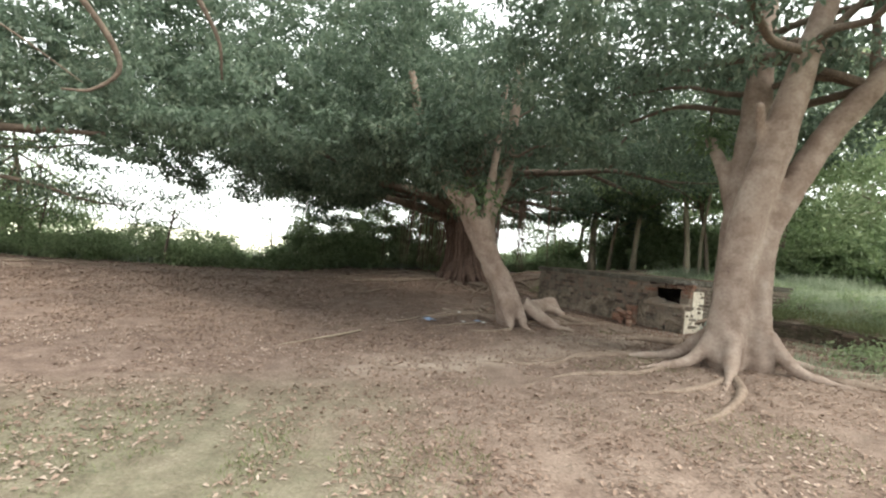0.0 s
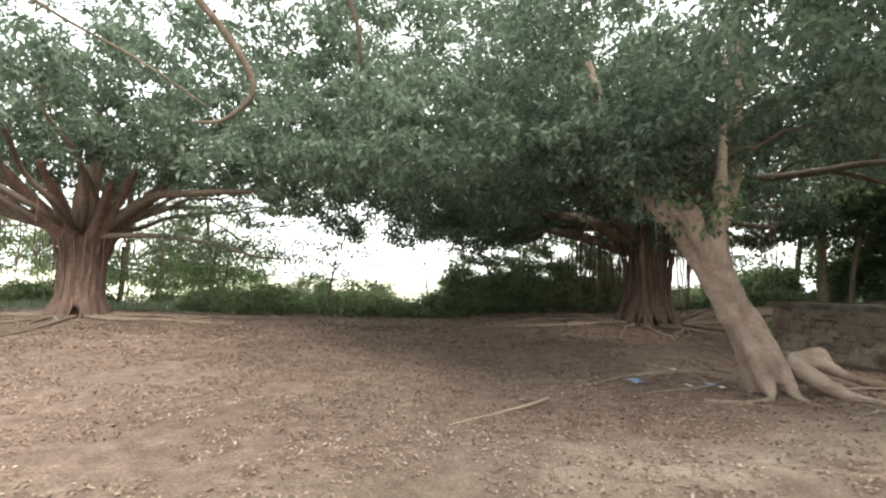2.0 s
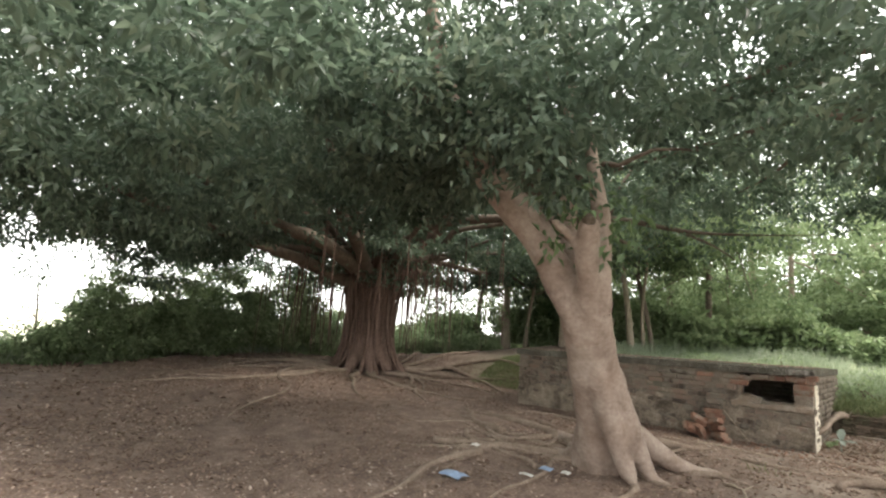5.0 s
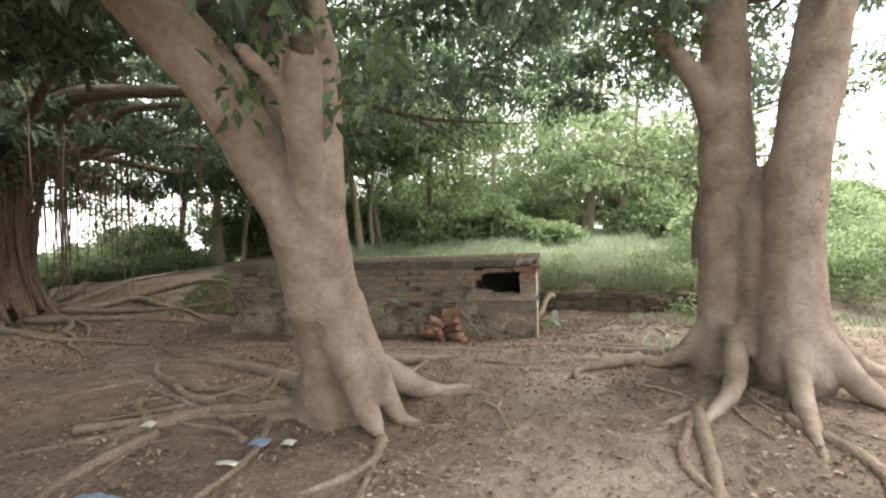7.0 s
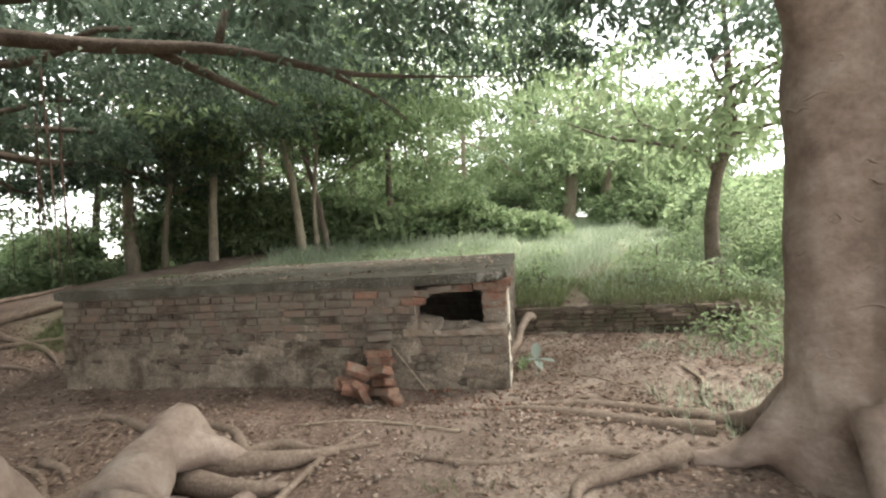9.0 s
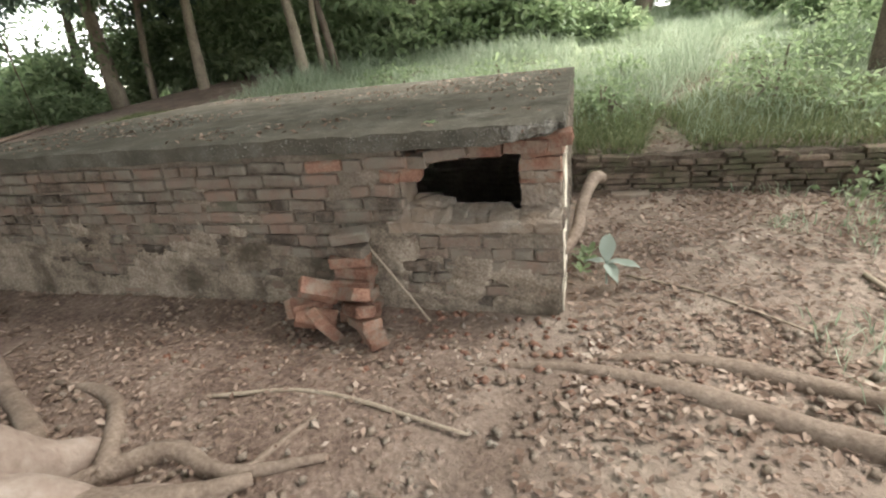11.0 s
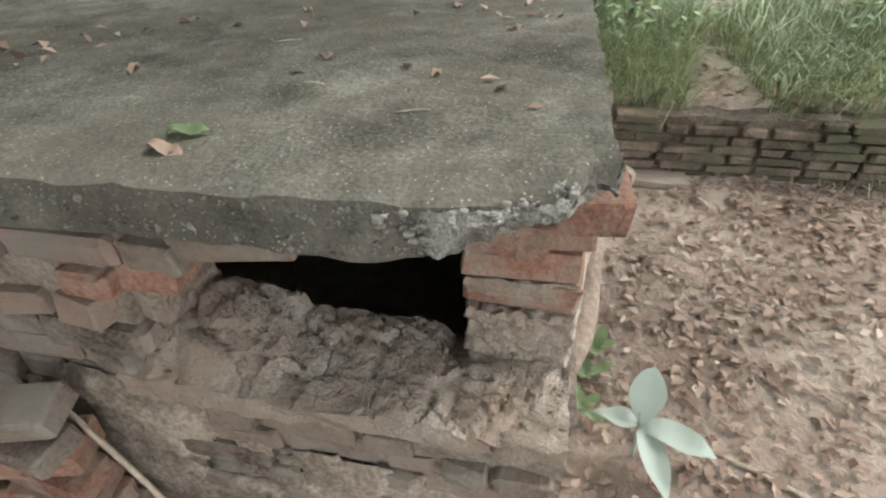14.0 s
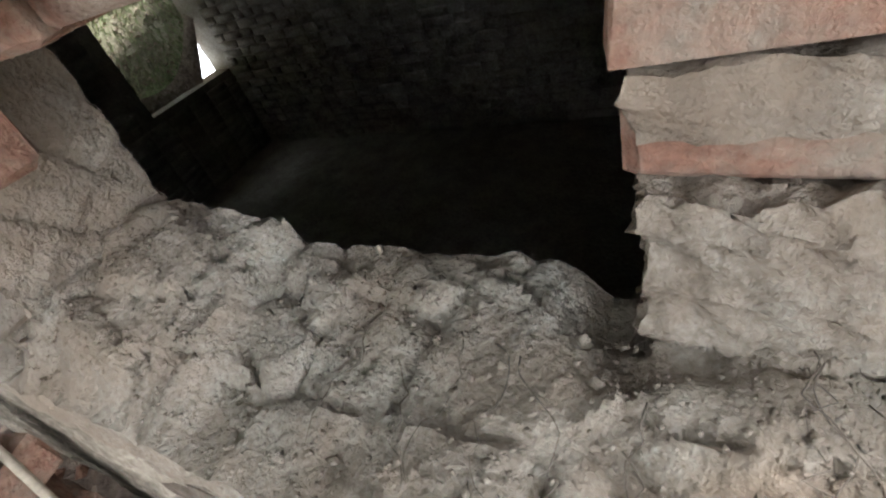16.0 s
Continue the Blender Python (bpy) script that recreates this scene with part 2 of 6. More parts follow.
def ground_material():
    m = material("leafy_bare_soil", [(0.3, (0.075, 0.05, 0.039)), (0.44, (0.152, 0.106, 0.084)), (0.56, (0.23, 0.168, 0.135)), (0.7, (0.35, 0.28, 0.23))],
                 scale=4, fine=38, bump=1.0, bump_scale=26, depth=0.03)
    t = m.node_tree
    n, link = t.nodes, t.links.new
    b = n["Principled BSDF"]
    soil = b.inputs["Base Color"].links[0].from_socket
    at = n.new("ShaderNodeAttribute")
    at.attribute_name = "cover"
    sep = n.new("ShaderNodeSeparateColor")
    link(at.outputs["Color"], sep.inputs[0])
    worn = n.new("ShaderNodeTexNoise")
    worn.inputs["Scale"].default_value, worn.inputs["Detail"].default_value = 2.3, 9.0
    worn_ramp = n.new("ShaderNodeValToRGB")
    worn_ramp.color_ramp.elements[0].position, worn_ramp.color_ramp.elements[0].color = 0.34, (0.2, 0.15, 0.119, 1)
    worn_ramp.color_ramp.elements[1].position, worn_ramp.color_ramp.elements[1].color = 0.66, (0.43, 0.355, 0.292, 1)
    link(worn.outputs[0], worn_ramp.inputs[0])
    trod = n.new("ShaderNodeMix")
    trod.data_type = "RGBA"
    link(sep.outputs[2], trod.inputs[0])
    link(soil, trod.inputs[6])
    link(worn_ramp.outputs[0], trod.inputs[7])
    soil = trod.outputs[2]
    nz = n.new("ShaderNodeTexNoise")
    nz.inputs["Scale"].default_value, nz.inputs["Detail"].default_value = 5.0, 8.0
    green = n.new("ShaderNodeValToRGB")
    green.color_ramp.elements[0].position, green.color_ramp.elements[0].color = 0.3, (0.11, 0.13, 0.075, 1)
    green.color_ramp.elements[1].position, green.color_ramp.elements[1].color = 0.7, (0.26, 0.295, 0.185, 1)
    geo = n.new("ShaderNodeNewGeometry")
    link(geo.outputs["Position"], nz.inputs["Vector"])
    link(geo.outputs["Position"], worn.inputs["Vector"])
    link(nz.outputs[0], green.inputs[0])
    mx = n.new("ShaderNodeMix")
    mx.data_type = "RGBA"
    link(sep.outputs[0], mx.inputs[0])
    link(soil, mx.inputs[6])
    link(green.outputs[0], mx.inputs[7])
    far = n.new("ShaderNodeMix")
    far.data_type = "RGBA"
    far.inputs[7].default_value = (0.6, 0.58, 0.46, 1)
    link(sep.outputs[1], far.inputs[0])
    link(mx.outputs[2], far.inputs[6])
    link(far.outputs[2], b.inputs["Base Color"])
    return m


M_GROUND = ground_material()


# ---- mesh helpers ----
def link_mesh(name, me, mat, parent=None, label="", smooth=True):
    me.materials.append(mat)
    if smooth:
        me.polygons.foreach_set("use_smooth", np.ones(len(me.polygons), bool))
    ob = new(name, me)
    if parent is not None:
        ob.parent = parent
    if label:
        tagged(ob, label)
    return ob


def part(name, bm, mat, parent=None, label="", smooth=True):
    me = bpy.data.meshes.new(name)
    bm.to_mesh(me)
    bm.free()
    return link_mesh(name, me, mat, parent, label, smooth)


def thing(name, label, category, at=(0, 0, 0), group="", kind=""):
    ob = new(name)
    ob.location = at
    ob.empty_display_size = 0.1
    return tagged(ob, label, category, group, kind)


def array_mesh(name, verts, faces):
    """A mesh from numpy arrays of vertices and equal-sided faces."""
    me = bpy.data.meshes.new(name)
    k = faces.shape[1]
    me.vertices.add(len(verts))
    me.vertices.foreach_set("co", np.ascontiguousarray(verts, np.float32).ravel())
    me.loops.add(faces.size)
    me.loops.foreach_set("vertex_index", np.ascontiguousarray(faces, np.int32).ravel())
    me.polygons.add(len(faces))
    me.polygons.foreach_set("loop_start", np.arange(0, faces.size, k, dtype=np.int32))
    me.update(calc_edges=True)
    me.validate()
    return me


def wave(x, y, z=0.0, seed=0.0, octaves=4):
    """Cheap smooth value noise in about -1..1 for arrays."""
    out, amp, total = 0.0, 1.0, 0.0
    for k in range(octaves):
        f = 2.03 ** k
        a = seed * 1.7 + k * 2.1
        out = out + amp * (np.sin(f * (x * 1.13 + y * 0.61 + z * 0.83) + a) * np.cos(f * (y * 1.07 - x * 0.47 + z * 0.39) + 1.3 * a)
                           + np.sin(f * (z * 1.19 - y * 0.55 + x * 0.31) + 2.2 * a) * 0.6)
        total += amp * 1.3
        amp *= 0.55
    return out / total


def spline(pts, step):
    """Catmull-Rom through points of any width."""
    p = np.array(pts, float)
    if len(p) < 3:
        n = max(2, int(np.linalg.norm(p[-1, :3] - p[0, :3]) / step) + 1)
        return p[0] + (p[-1] - p[0]) * np.linspace(0, 1, n)[:, None]
    q = np.vstack([2 * p[0] - p[1], p, 2 * p[-1] - p[-2]])
    out = []
    for i in range(1, len(q) - 2):
        n = max(2, int(np.linalg.norm(q[i + 1, :3] - q[i, :3]) / step))
        for u in np.linspace(0, 1, n, endpoint=False):
            out.append(0.5 * (2 * q[i] + (q[i + 1] - q[i - 1]) * u + (2 * q[i - 1] - 5 * q[i] + 4 * q[i + 1] - q[i + 2]) * u * u
                              + (3 * q[i] - q[i - 1] - 3 * q[i + 1] + q[i + 2]) * u ** 3))
    out.append(p[-1])
    return np.array(out)


def tube_arrays(pts, sides=8, step=0.1, rough=0.0, seed=0.0, flat=1.0):
    """A swept, tapering, slightly gnarled tube with closed ends; pts are x, y, z, radius."""
    s = spline(pts, step)
    c, r = s[:, :3], np.maximum(s[:, 3], 0.0004)
    tan = np.gradient(c, axis=0)
    tan /= np.linalg.norm(tan, axis=1)[:, None] + 1e-9
    ref = np.where(np.abs(tan[:, 2:3]) > 0.8, [[1.0, 0, 0]], [[0, 0, 1.0]])
    u = np.cross(tan, ref)
    for i in range(1, len(u)):
        w = u[i - 1] - tan[i] * (u[i - 1] @ tan[i])
        u[i] = w if np.linalg.norm(w) > 1e-6 else u[i]
        u[i] /= np.linalg.norm(u[i])
    u[0] /= np.linalg.norm(u[0])
    v = np.cross(tan, u)
    ang = np.linspace(0, 2 * np.pi, sides, endpoint=False)
    ring = u[:, None] * np.cos(ang)[None, :, None] + v[:, None] * np.sin(ang)[None, :, None] * flat
    co = c[:, None] + ring * r[:, None, None]
    if rough:
        d = wave(co[..., 0] * 6, co[..., 1] * 6, co[..., 2] * 6, seed)
        co = c[:, None] + ring * (r[:, None] * (1 + rough * d))[..., None]
    k, m = len(c), sides
    i, j = np.meshgrid(np.arange(k - 1), np.arange(m), indexing="ij")
    a, b2 = i * m + j, i * m + (j + 1) % m
    quads = np.stack([a, b2, b2 + m, a + m], -1).reshape(-1, 4)
    verts = np.vstack([co.reshape(-1, 3), c[:1], c[-1:]])
    jj = np.arange(m)
    cap0 = np.stack([np.full(m, k * m), (jj + 1) % m, jj, jj], -1)
    cap1 = np.stack([np.full(m, k * m + 1), (k - 1) * m + jj, (k - 1) * m + (jj + 1) % m, (k - 1) * m + (jj + 1) % m], -1)
    tri = np.vstack([np.stack([quads[:, 0], quads[:, 1], quads[:, 2]], -1), np.stack([quads[:, 0], quads[:, 2], quads[:, 3]], -1),
                     cap0[:, :3], cap1[:, :3]])
    return verts, tri


def joined(chunks):
    vs, fs, n = [], [], 0
    for v, f in chunks:
        vs.append(v)
        fs.append(f + n)
        n += len(v)
    return np.vstack(vs), np.vstack(fs)


def tubes(name, lines, mat, parent=None, label="", sides=8, step=0.1, rough=0.12):
    chunks = [tube_arrays(p, sides, step, rough, k * 1.3) for k, p in enumerate(lines)]
    return link_mesh(name, array_mesh(name, *joined(chunks)), mat, parent, label)


def fused(name, lines, mat, parent=None, label="", voxel=0.035, smooth=6, rough=0.02):
    """Strands grown together into one skin: swept tubes, voxel-joined and smoothed, then gnarled."""
    chunks = [tube_arrays(p, 12, 0.08, 0.08, k * 1.7) for k, p in enumerate(lines)]
    raw = new(name, array_mesh(name, *joined(chunks)))
    re = raw.modifiers.new("join", "REMESH")
    re.mode, re.voxel_size = "VOXEL", voxel
    sm = raw.modifiers.new("soft", "SMOOTH")
    sm.iterations, sm.factor = smooth, 0.6
    me = bpy.data.meshes.new_from_object(raw.evaluated_get(bpy.context.evaluated_depsgraph_get()))
    bpy.data.objects.remove(raw)
    n = len(me.vertices)
    co, no = np.empty(n * 3, np.float32), np.empty(n * 3, np.float32)
    me.vertices.foreach_get("co", co)
    me.vertices.foreach_get("normal", no)
    co, no = co.reshape(-1, 3), no.reshape(-1, 3)
    d = wave(co[:, 0] * 5, co[:, 1] * 5, co[:, 2] * 2.2, 3.0) * rough + wave(co[:, 0] * 17, co[:, 1] * 17, co[:, 2] * 9, 5.0) * rough * 0.35
    co += no * d[:, None]
    me.vertices.foreach_set("co", co.ravel())
    me.update()
    me.name = name
    return link_mesh(name, me, mat, parent, label)


from mathutils.bvhtree import BVHTree

rng = np.random.default_rng(7)


def leaf_arrays(centres, per, radius, length, width=0.45, droop=0.35, flat=0.5, fold=0.18):
    """Folded lozenge leaves scattered round the given centres."""
    n = len(centres) * per
    c = np.repeat(centres, per, axis=0)
    off = rng.normal(0, 1, (n, 3))
    off /= np.linalg.norm(off, axis=1)[:, None] + 1e-9
    off *= (rng.random(n) ** 0.55)[:, None] * radius
    off[:, 2] *= flat
    c = c + off
    d = off / (np.linalg.norm(off, axis=1)[:, None] + 1e-9) * 0.6 + rng.normal(0, 0.6, (n, 3))
    d[:, 2] -= droop
    d /= np.linalg.norm(d, axis=1)[:, None]
    s = np.cross(d, rng.normal(0, 0.45, (n, 3)) + [0, 0, 1])
    s /= np.linalg.norm(s, axis=1)[:, None] + 1e-9
    up = np.cross(s, d)
    ln = length * rng.uniform(0.6, 1.25, n)[:, None]
    w = ln * width * 0.5
    base, tip = c, c + d * ln - up * ln * 0.12
    mid = c + d * ln * 0.45
    lf, rt = mid + s * w + up * ln * fold, mid - s * w + up * ln * fold
    v = np.stack([base, lf, tip, rt], 1).reshape(-1, 3)
    i = np.arange(n) * 4
    f = np.vstack([np.stack([i, i + 1, i + 2], -1), np.stack([i, i + 2, i + 3], -1)])
    return v, f


def foliage(name, centres, per, radius, length, mat, parent=None, label="", **kw):
    return link_mesh(name, array_mesh(name, *leaf_arrays(np.asarray(centres, float), per, radius, length, **kw)), mat, parent, label, smooth=False)


# ---- ground: one sheet to the horizon ----
def smooth01(t):
    t = np.clip(t, 0, 1)
    return t * t * (3 - 2 * t)


def gz(x, y):
    x, y = np.asarray(x, float), np.asarray(y, float)
    z = np.interp(y, [-60, -12, -5.5, -3, -1, -0.3, 0.4, 6], [-0.6, -0.45, -0.43, -0.19, -0.085, -0.11, -0.05, 0.0])
    z = z + 0.2 * smooth01((-x - 5) / 6) * smooth01((x + 22) / 6)
    hill = 0.105 * np.clip(y - 2.0, 0, 30) - 0.0016 * np.clip(y - 2.0, 0, 30) ** 2
    side = smooth01((x + 13) / 7)
    right = smooth01((y - 1.92) / 0.1) * 0.33
    left = smooth01((y - 1.0) / 1.4) * 0.52
    k = smooth01((x + 4.2) / 4.2)
    back = smooth01((y - 2.6) / 0.7) * 0.45
    mid = np.where(x > -0.02, right, np.where(x > -4.2, back * (1 - k) + np.maximum(back, right) * k, left))
    soft = smooth01((x - 2.4) / 1.5)
    mid = mid * (1 - soft) + soft * smooth01((y - 1.3) / 1.6) * 0.33
    z = z + (mid + hill) * side
    z = z - 1.3 * smooth01((-x - 14.5) / 5)
    z = z - 0.72 * np.exp(-(((x + 4.5) / 0.38) ** 2 + ((y - 2.5) / 0.7) ** 2) ** 2)
    z = z + 0.5 * smooth01((x - 5) / 8) * smooth01((y + 2) / 4)
    return z


def axis(lo, hi, step, reach):
    core = list(np.arange(lo, hi + step / 2, step))
    d, a, b = step, lo, hi
    left, rgt = [], []
    while a > -reach:
        d *= 1.28
        a -= d
        b += d
        left.append(a)
        rgt.append(b)
    return np.array(left[::-1] + core + rgt)


gx, gy = axis(-13, 7, 0.09, 1500), axis(-11, 8, 0.09, 1500)
X, Y = np.meshgrid(gx, gy, indexing="ij")
near = smooth01(1 - (np.hypot(X + 3, Y + 2) - 12) / 12)
Z = gz(X, Y) + near * (0.03 * wave(X * 1.6, Y * 1.6, 0, 1.0) + 0.012 * wave(X * 7, Y * 7, 0, 2.0))
verts = np.stack([X, Y, Z], -1).reshape(-1, 3)
ni, nj = X.shape
ii, jj = np.meshgrid(np.arange(ni - 1), np.arange(nj - 1), indexing="ij")
quads = np.stack([ii * nj + jj, (ii + 1) * nj + jj, (ii + 1) * nj + jj + 1, ii * nj + jj + 1], -1).reshape(-1, 4)
mid = verts[quads].mean(1)
inside = (mid[:, 0] > -4.2) & (mid[:, 0] < -0.11) & (mid[:, 1] > 0.06) & (mid[:, 1] < 3.12)
ground = link_mesh("ground", array_mesh("ground", verts, quads[~inside]), M_GROUND)
tagged(ground, "bare leaf-strewn brown soil under trees with grass uphill", "ground", kind="structure")
cover = ground.data.attributes.new("cover", "FLOAT_COLOR", "POINT")
patchy = wave(X * 0.9, Y * 0.9, 0, 4.0) + 0.5 * wave(X * 3.1, Y * 3.1, 0, 6.0)
green = smooth01((Y - 1.9) / 0.8 + 0.3 * patchy) * smooth01((X + 3.5) / 3)
green = np.maximum(green, smooth01((Y - 3.6) / 1.2) * smooth01((X + 6) / 2))
green = np.maximum(green, smooth01((-X - 14) / 2))
green = np.maximum(green, smooth01((X - 4) / 2) * smooth01((Y + 3) / 3))
green = np.maximum(green, 0.4 * smooth01((-Y - 6.0) / 1.5 + 0.6 * patchy) * smooth01(X / 2))
green = np.maximum(green, 0.4 * smooth01((-X - 4.2) / 0.2) * smooth01((X + 8) / 2) * smooth01((Y - 1.0) / 0.6) * smooth01((4.4 - Y) / 0.8))
trail = np.exp(-((X - (0.75 + 0.32 * (Y - 2.0) + 0.2 * np.sin(1.5 * Y))) / 0.13) ** 2) * smooth01((Y - 1.5) / 0.4) * (1 - smooth01((Y - 5.5) / 3)) * (0.75 + 0.25 * patchy)
green = green * (1 - 0.9 * trail)
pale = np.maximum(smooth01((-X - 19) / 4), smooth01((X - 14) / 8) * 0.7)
trodden = np.exp(-((X - 0.35 - 0.15 * np.sin(Y)) / 0.6) ** 2) * smooth01((Y + 7.5) / 2)
trodden = np.maximum(trodden, 0.9 * smooth01((X + 0.1) / 0.4) * smooth01((Y + 1.6) / 1.2))
trodden = np.maximum(trodden, 0.35 * smooth01((X - 0.6) / 2.2) * smooth01((Y + 8.5) / 2.5))
trodden = np.clip(trodden * (0.8 + 0.35 * patchy), 0, 1)
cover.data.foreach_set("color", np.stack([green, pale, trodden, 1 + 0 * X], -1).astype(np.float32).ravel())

# ---- blocks and bricks ----
def rough_block(name, x0, x1, y0, y1, z0, z1, step, rough, mat, parent=None, label="", shape=None, freq=14.0, seed=0.0):
    """A cuboid with a finely divided, weathered skin; shape bends its points further."""
    chunks = []
    lo, hi = np.array([x0, y0, z0]), np.array([x1, y1, z1])
    for a in range(3):
        b, c = (a + 1) % 3, (a + 2) % 3
        nb, nc = max(2, int((hi[b] - lo[b]) / step) + 1), max(2, int((hi[c] - lo[c]) / step) + 1)
        u, v = np.meshgrid(np.linspace(lo[b], hi[b], nb), np.linspace(lo[c], hi[c], nc), indexing="ij")
        for side in (0, 1):
            p = np.zeros((nb, nc, 3))
            p[..., a], p[..., b], p[..., c] = (hi if side else lo)[a], u, v
            i, j = np.meshgrid(np.arange(nb - 1), np.arange(nc - 1), indexing="ij")
            q = np.stack([i * nc + j, (i + 1) * nc + j, (i + 1) * nc + j + 1, i * nc + j + 1], -1).reshape(-1, 4)
            chunks.append((p.reshape(-1, 3), q if side else q[:, ::-1]))
    v, f = joined(chunks)
    w = v * freq
    d = np.stack([wave(w[:, 0], w[:, 1], w[:, 2], seed + s) for s in (1.0, 9.0, 17.0)], -1)
    if shape:
        v = shape(v)
    v = v + d * rough
    me = array_mesh(name, v, f)
    bm = bmesh.new()
    bm.from_mesh(me)
    bmesh.ops.remove_doubles(bm, verts=bm.verts, dist=1e-5)
    for e in bm.edges:
        if len(e.link_faces) == 2 and e.calc_face_angle(0) > 0.85:
            e.smooth = False
    bm.to_mesh(me)
    bm.free()
    return link_mesh(name, me, mat, parent, label)


def brick_mesh(length, depth, height, seed):
    """A worn brick: chamfered box with knocked corners."""
    r = random.Random(seed)
    bm = bmesh.new()
    bmesh.ops.create_cube(bm, size=1)
    for v in bm.verts:
        v.co = (v.co.x * length, v.co.y * depth, v.co.z * height)
    bmesh.ops.bevel(bm, geom=list(bm.edges), offset=0.006 + 0.004 * r.random(), segments=1, affect="EDGES", profile=0.6)
    for v in bm.verts:
        k = 0.0035 if r.random() < 0.85 else 0.011
        v.co += Vector((r.uniform(-k, k), r.uniform(-k, k), r.uniform(-k, k)))
    me = bpy.data.meshes.new("brick")
    bm.to_mesh(me)
    bm.free()
    return me


STRETCHERS = [brick_mesh(0.205 + 0.006 * (k % 3), 0.1, 0.059, 10 + k) for k in range(8)]
HEADERS = [brick_mesh(0.1 + 0.006 * (k % 3), 0.1, 0.059, 40 + k) for k in range(8)]
for me in STRETCHERS + HEADERS:
    me.materials.append(M_BRICK)
    me.polygons.foreach_set("use_smooth", np.zeros(len(me.polygons), bool))
CLEAN = [brick_mesh(0.215, 0.105, 0.062, 70 + k) for k in range(6)]
for me in CLEAN:
    me.materials.append(M_CLEAN_BRICK)


def lay(me, m, parent, name="brick", clean=False):
    ob = new(name, me)
    if parent is not None:
        ob.parent = parent
    ob.matrix_local = m
    return ob


# ---- the brick tank ----
tank = thing("brick_tank", "old brick tank with a lichened concrete slab and broken hole", "tank")
DEEP = -1.02
rough_block("front_wall", -4.32, -0.8, -0.02, 0.19, DEEP, 0.80, 0.05, 0.006, M_MORTAR, tank, "crumbling mortar wall core")
rough_block("front_wall", -0.8, 0.012, -0.018, 0.185, DEEP, 0.41, 0.03, 0.008, M_MORTAR, tank, "crumbling mortar wall core")
rough_block("side_wall", -0.16, 0.005, 0.19, 3.3, DEEP, 0.80, 0.06, 0.006, M_MORTAR, tank)
rough_block("back_wall", -4.3, -0.16, 3.05, 3.27, DEEP, 0.80, 0.06, 0.012, M_DARK_WALL, tank, "damp inner brick wall")
rough_block("end_wall", -4.31, -4.1, 0.19, 2.15, DEEP, 0.80, 0.06, 0.006, M_DARK_WALL, tank)
rough_block("end_wall", -4.31, -4.1, 2.15, 3.05, DEEP, -0.2, 0.06, 0.006, M_DARK_WALL, tank)
rough_block("end_wall", -4.31, -4.1, 2.15, 3.05, 0.66, 0.80, 0.06, 0.006, M_DARK_WALL, tank)
rough_block("tank_floor", -4.1, -0.16, 0.19, 3.05, DEEP, DEEP + 0.06, 0.06, 0.02, M_DARK_WALL, tank, "dark silty tank floor with debris")


def slab_shape(v):
    x, y, z = v[:, 0], v[:, 1], v[:, 2]
    edge = smooth01((x + 0.30) / 0.30)
    chip = 0.26 * edge ** 1.5 * (0.75 + 0.5 * wave(x * 22, z * 10, 0, 3.0)) + 0.012 * wave(x * 9, z * 6, 0, 8.0)
    low = smooth01((0.88 - z) / 0.06)
    fade = np.clip(1 - (y + 0.075) / 0.45, 0, 1)
    y2 = y + fade * chip * (0.55 + 0.45 * low)
    top = smooth01((z - 0.86) / 0.03)
    front = np.exp(-((y + 0.065) / 0.03) ** 2)
    z2 = z - top * front * (0.008 + 0.02 * edge + 0.01 * wave(x * 17, 0, 0, 5.0)) + 0.007 * x
    z2 = z2 + (1 - top) * front * (0.012 * wave(x * 13, 0, 0, 2.0) + 0.03 * edge)
    x2 = x - smooth01((x + 0.05) / 0.08) * 0.012 * (1 + wave(y * 14, z * 12, 0, 7.0))
    return np.stack([x2, y2, z2], -1)


def break_shape(v):
    ease = 1 - smooth01((v[:, 0] + 0.25) / 0.06)
    out = slab_shape(v)
    out[:, 1] += 0.017 * ease + 0.008 * wave(v[:, 0] * 45, v[:, 2] * 45, 0, 4.0) + 0.004 * wave(v[:, 0] * 120, v[:, 2] * 120, 0, 6.0)
    return out


slab = rough_block("roof_slab", -4.37, 0.03, -0.065, 3.36, 0.812, 0.905, 0.02, 0.005, M_SLAB, tank, "lichened grey concrete roof slab with a broken corner", slab_shape, freq=38)
rough_block("broken_edge", -0.25, 0.033, -0.079, 0.2, 0.815, 0.899, 0.006, 0.007, M_BREAK, slab, "pale freshly broken concrete corner", break_shape, freq=130)


def pebble(name, at, size, mat, parent, seed, label="", jag=0.14):
    bm = bmesh.new()
    bmesh.ops.create_icosphere(bm, subdivisions=3, radius=1)
    for v in bm.verts:
        if jag > 0.2:
            v.co = Vector([math.copysign(abs(c) ** 0.6, c) for c in v.co])
        k = 1 + jag * float(wave(v.co.x * 2.2, v.co.y * 2.2, v.co.z * 2.2, seed))
        v.co = Vector((v.co.x * size[0] * k, v.co.y * size[1] * k, v.co.z * size[2] * k)) + Vector(at)
    return part(name, bm, mat, parent, label)


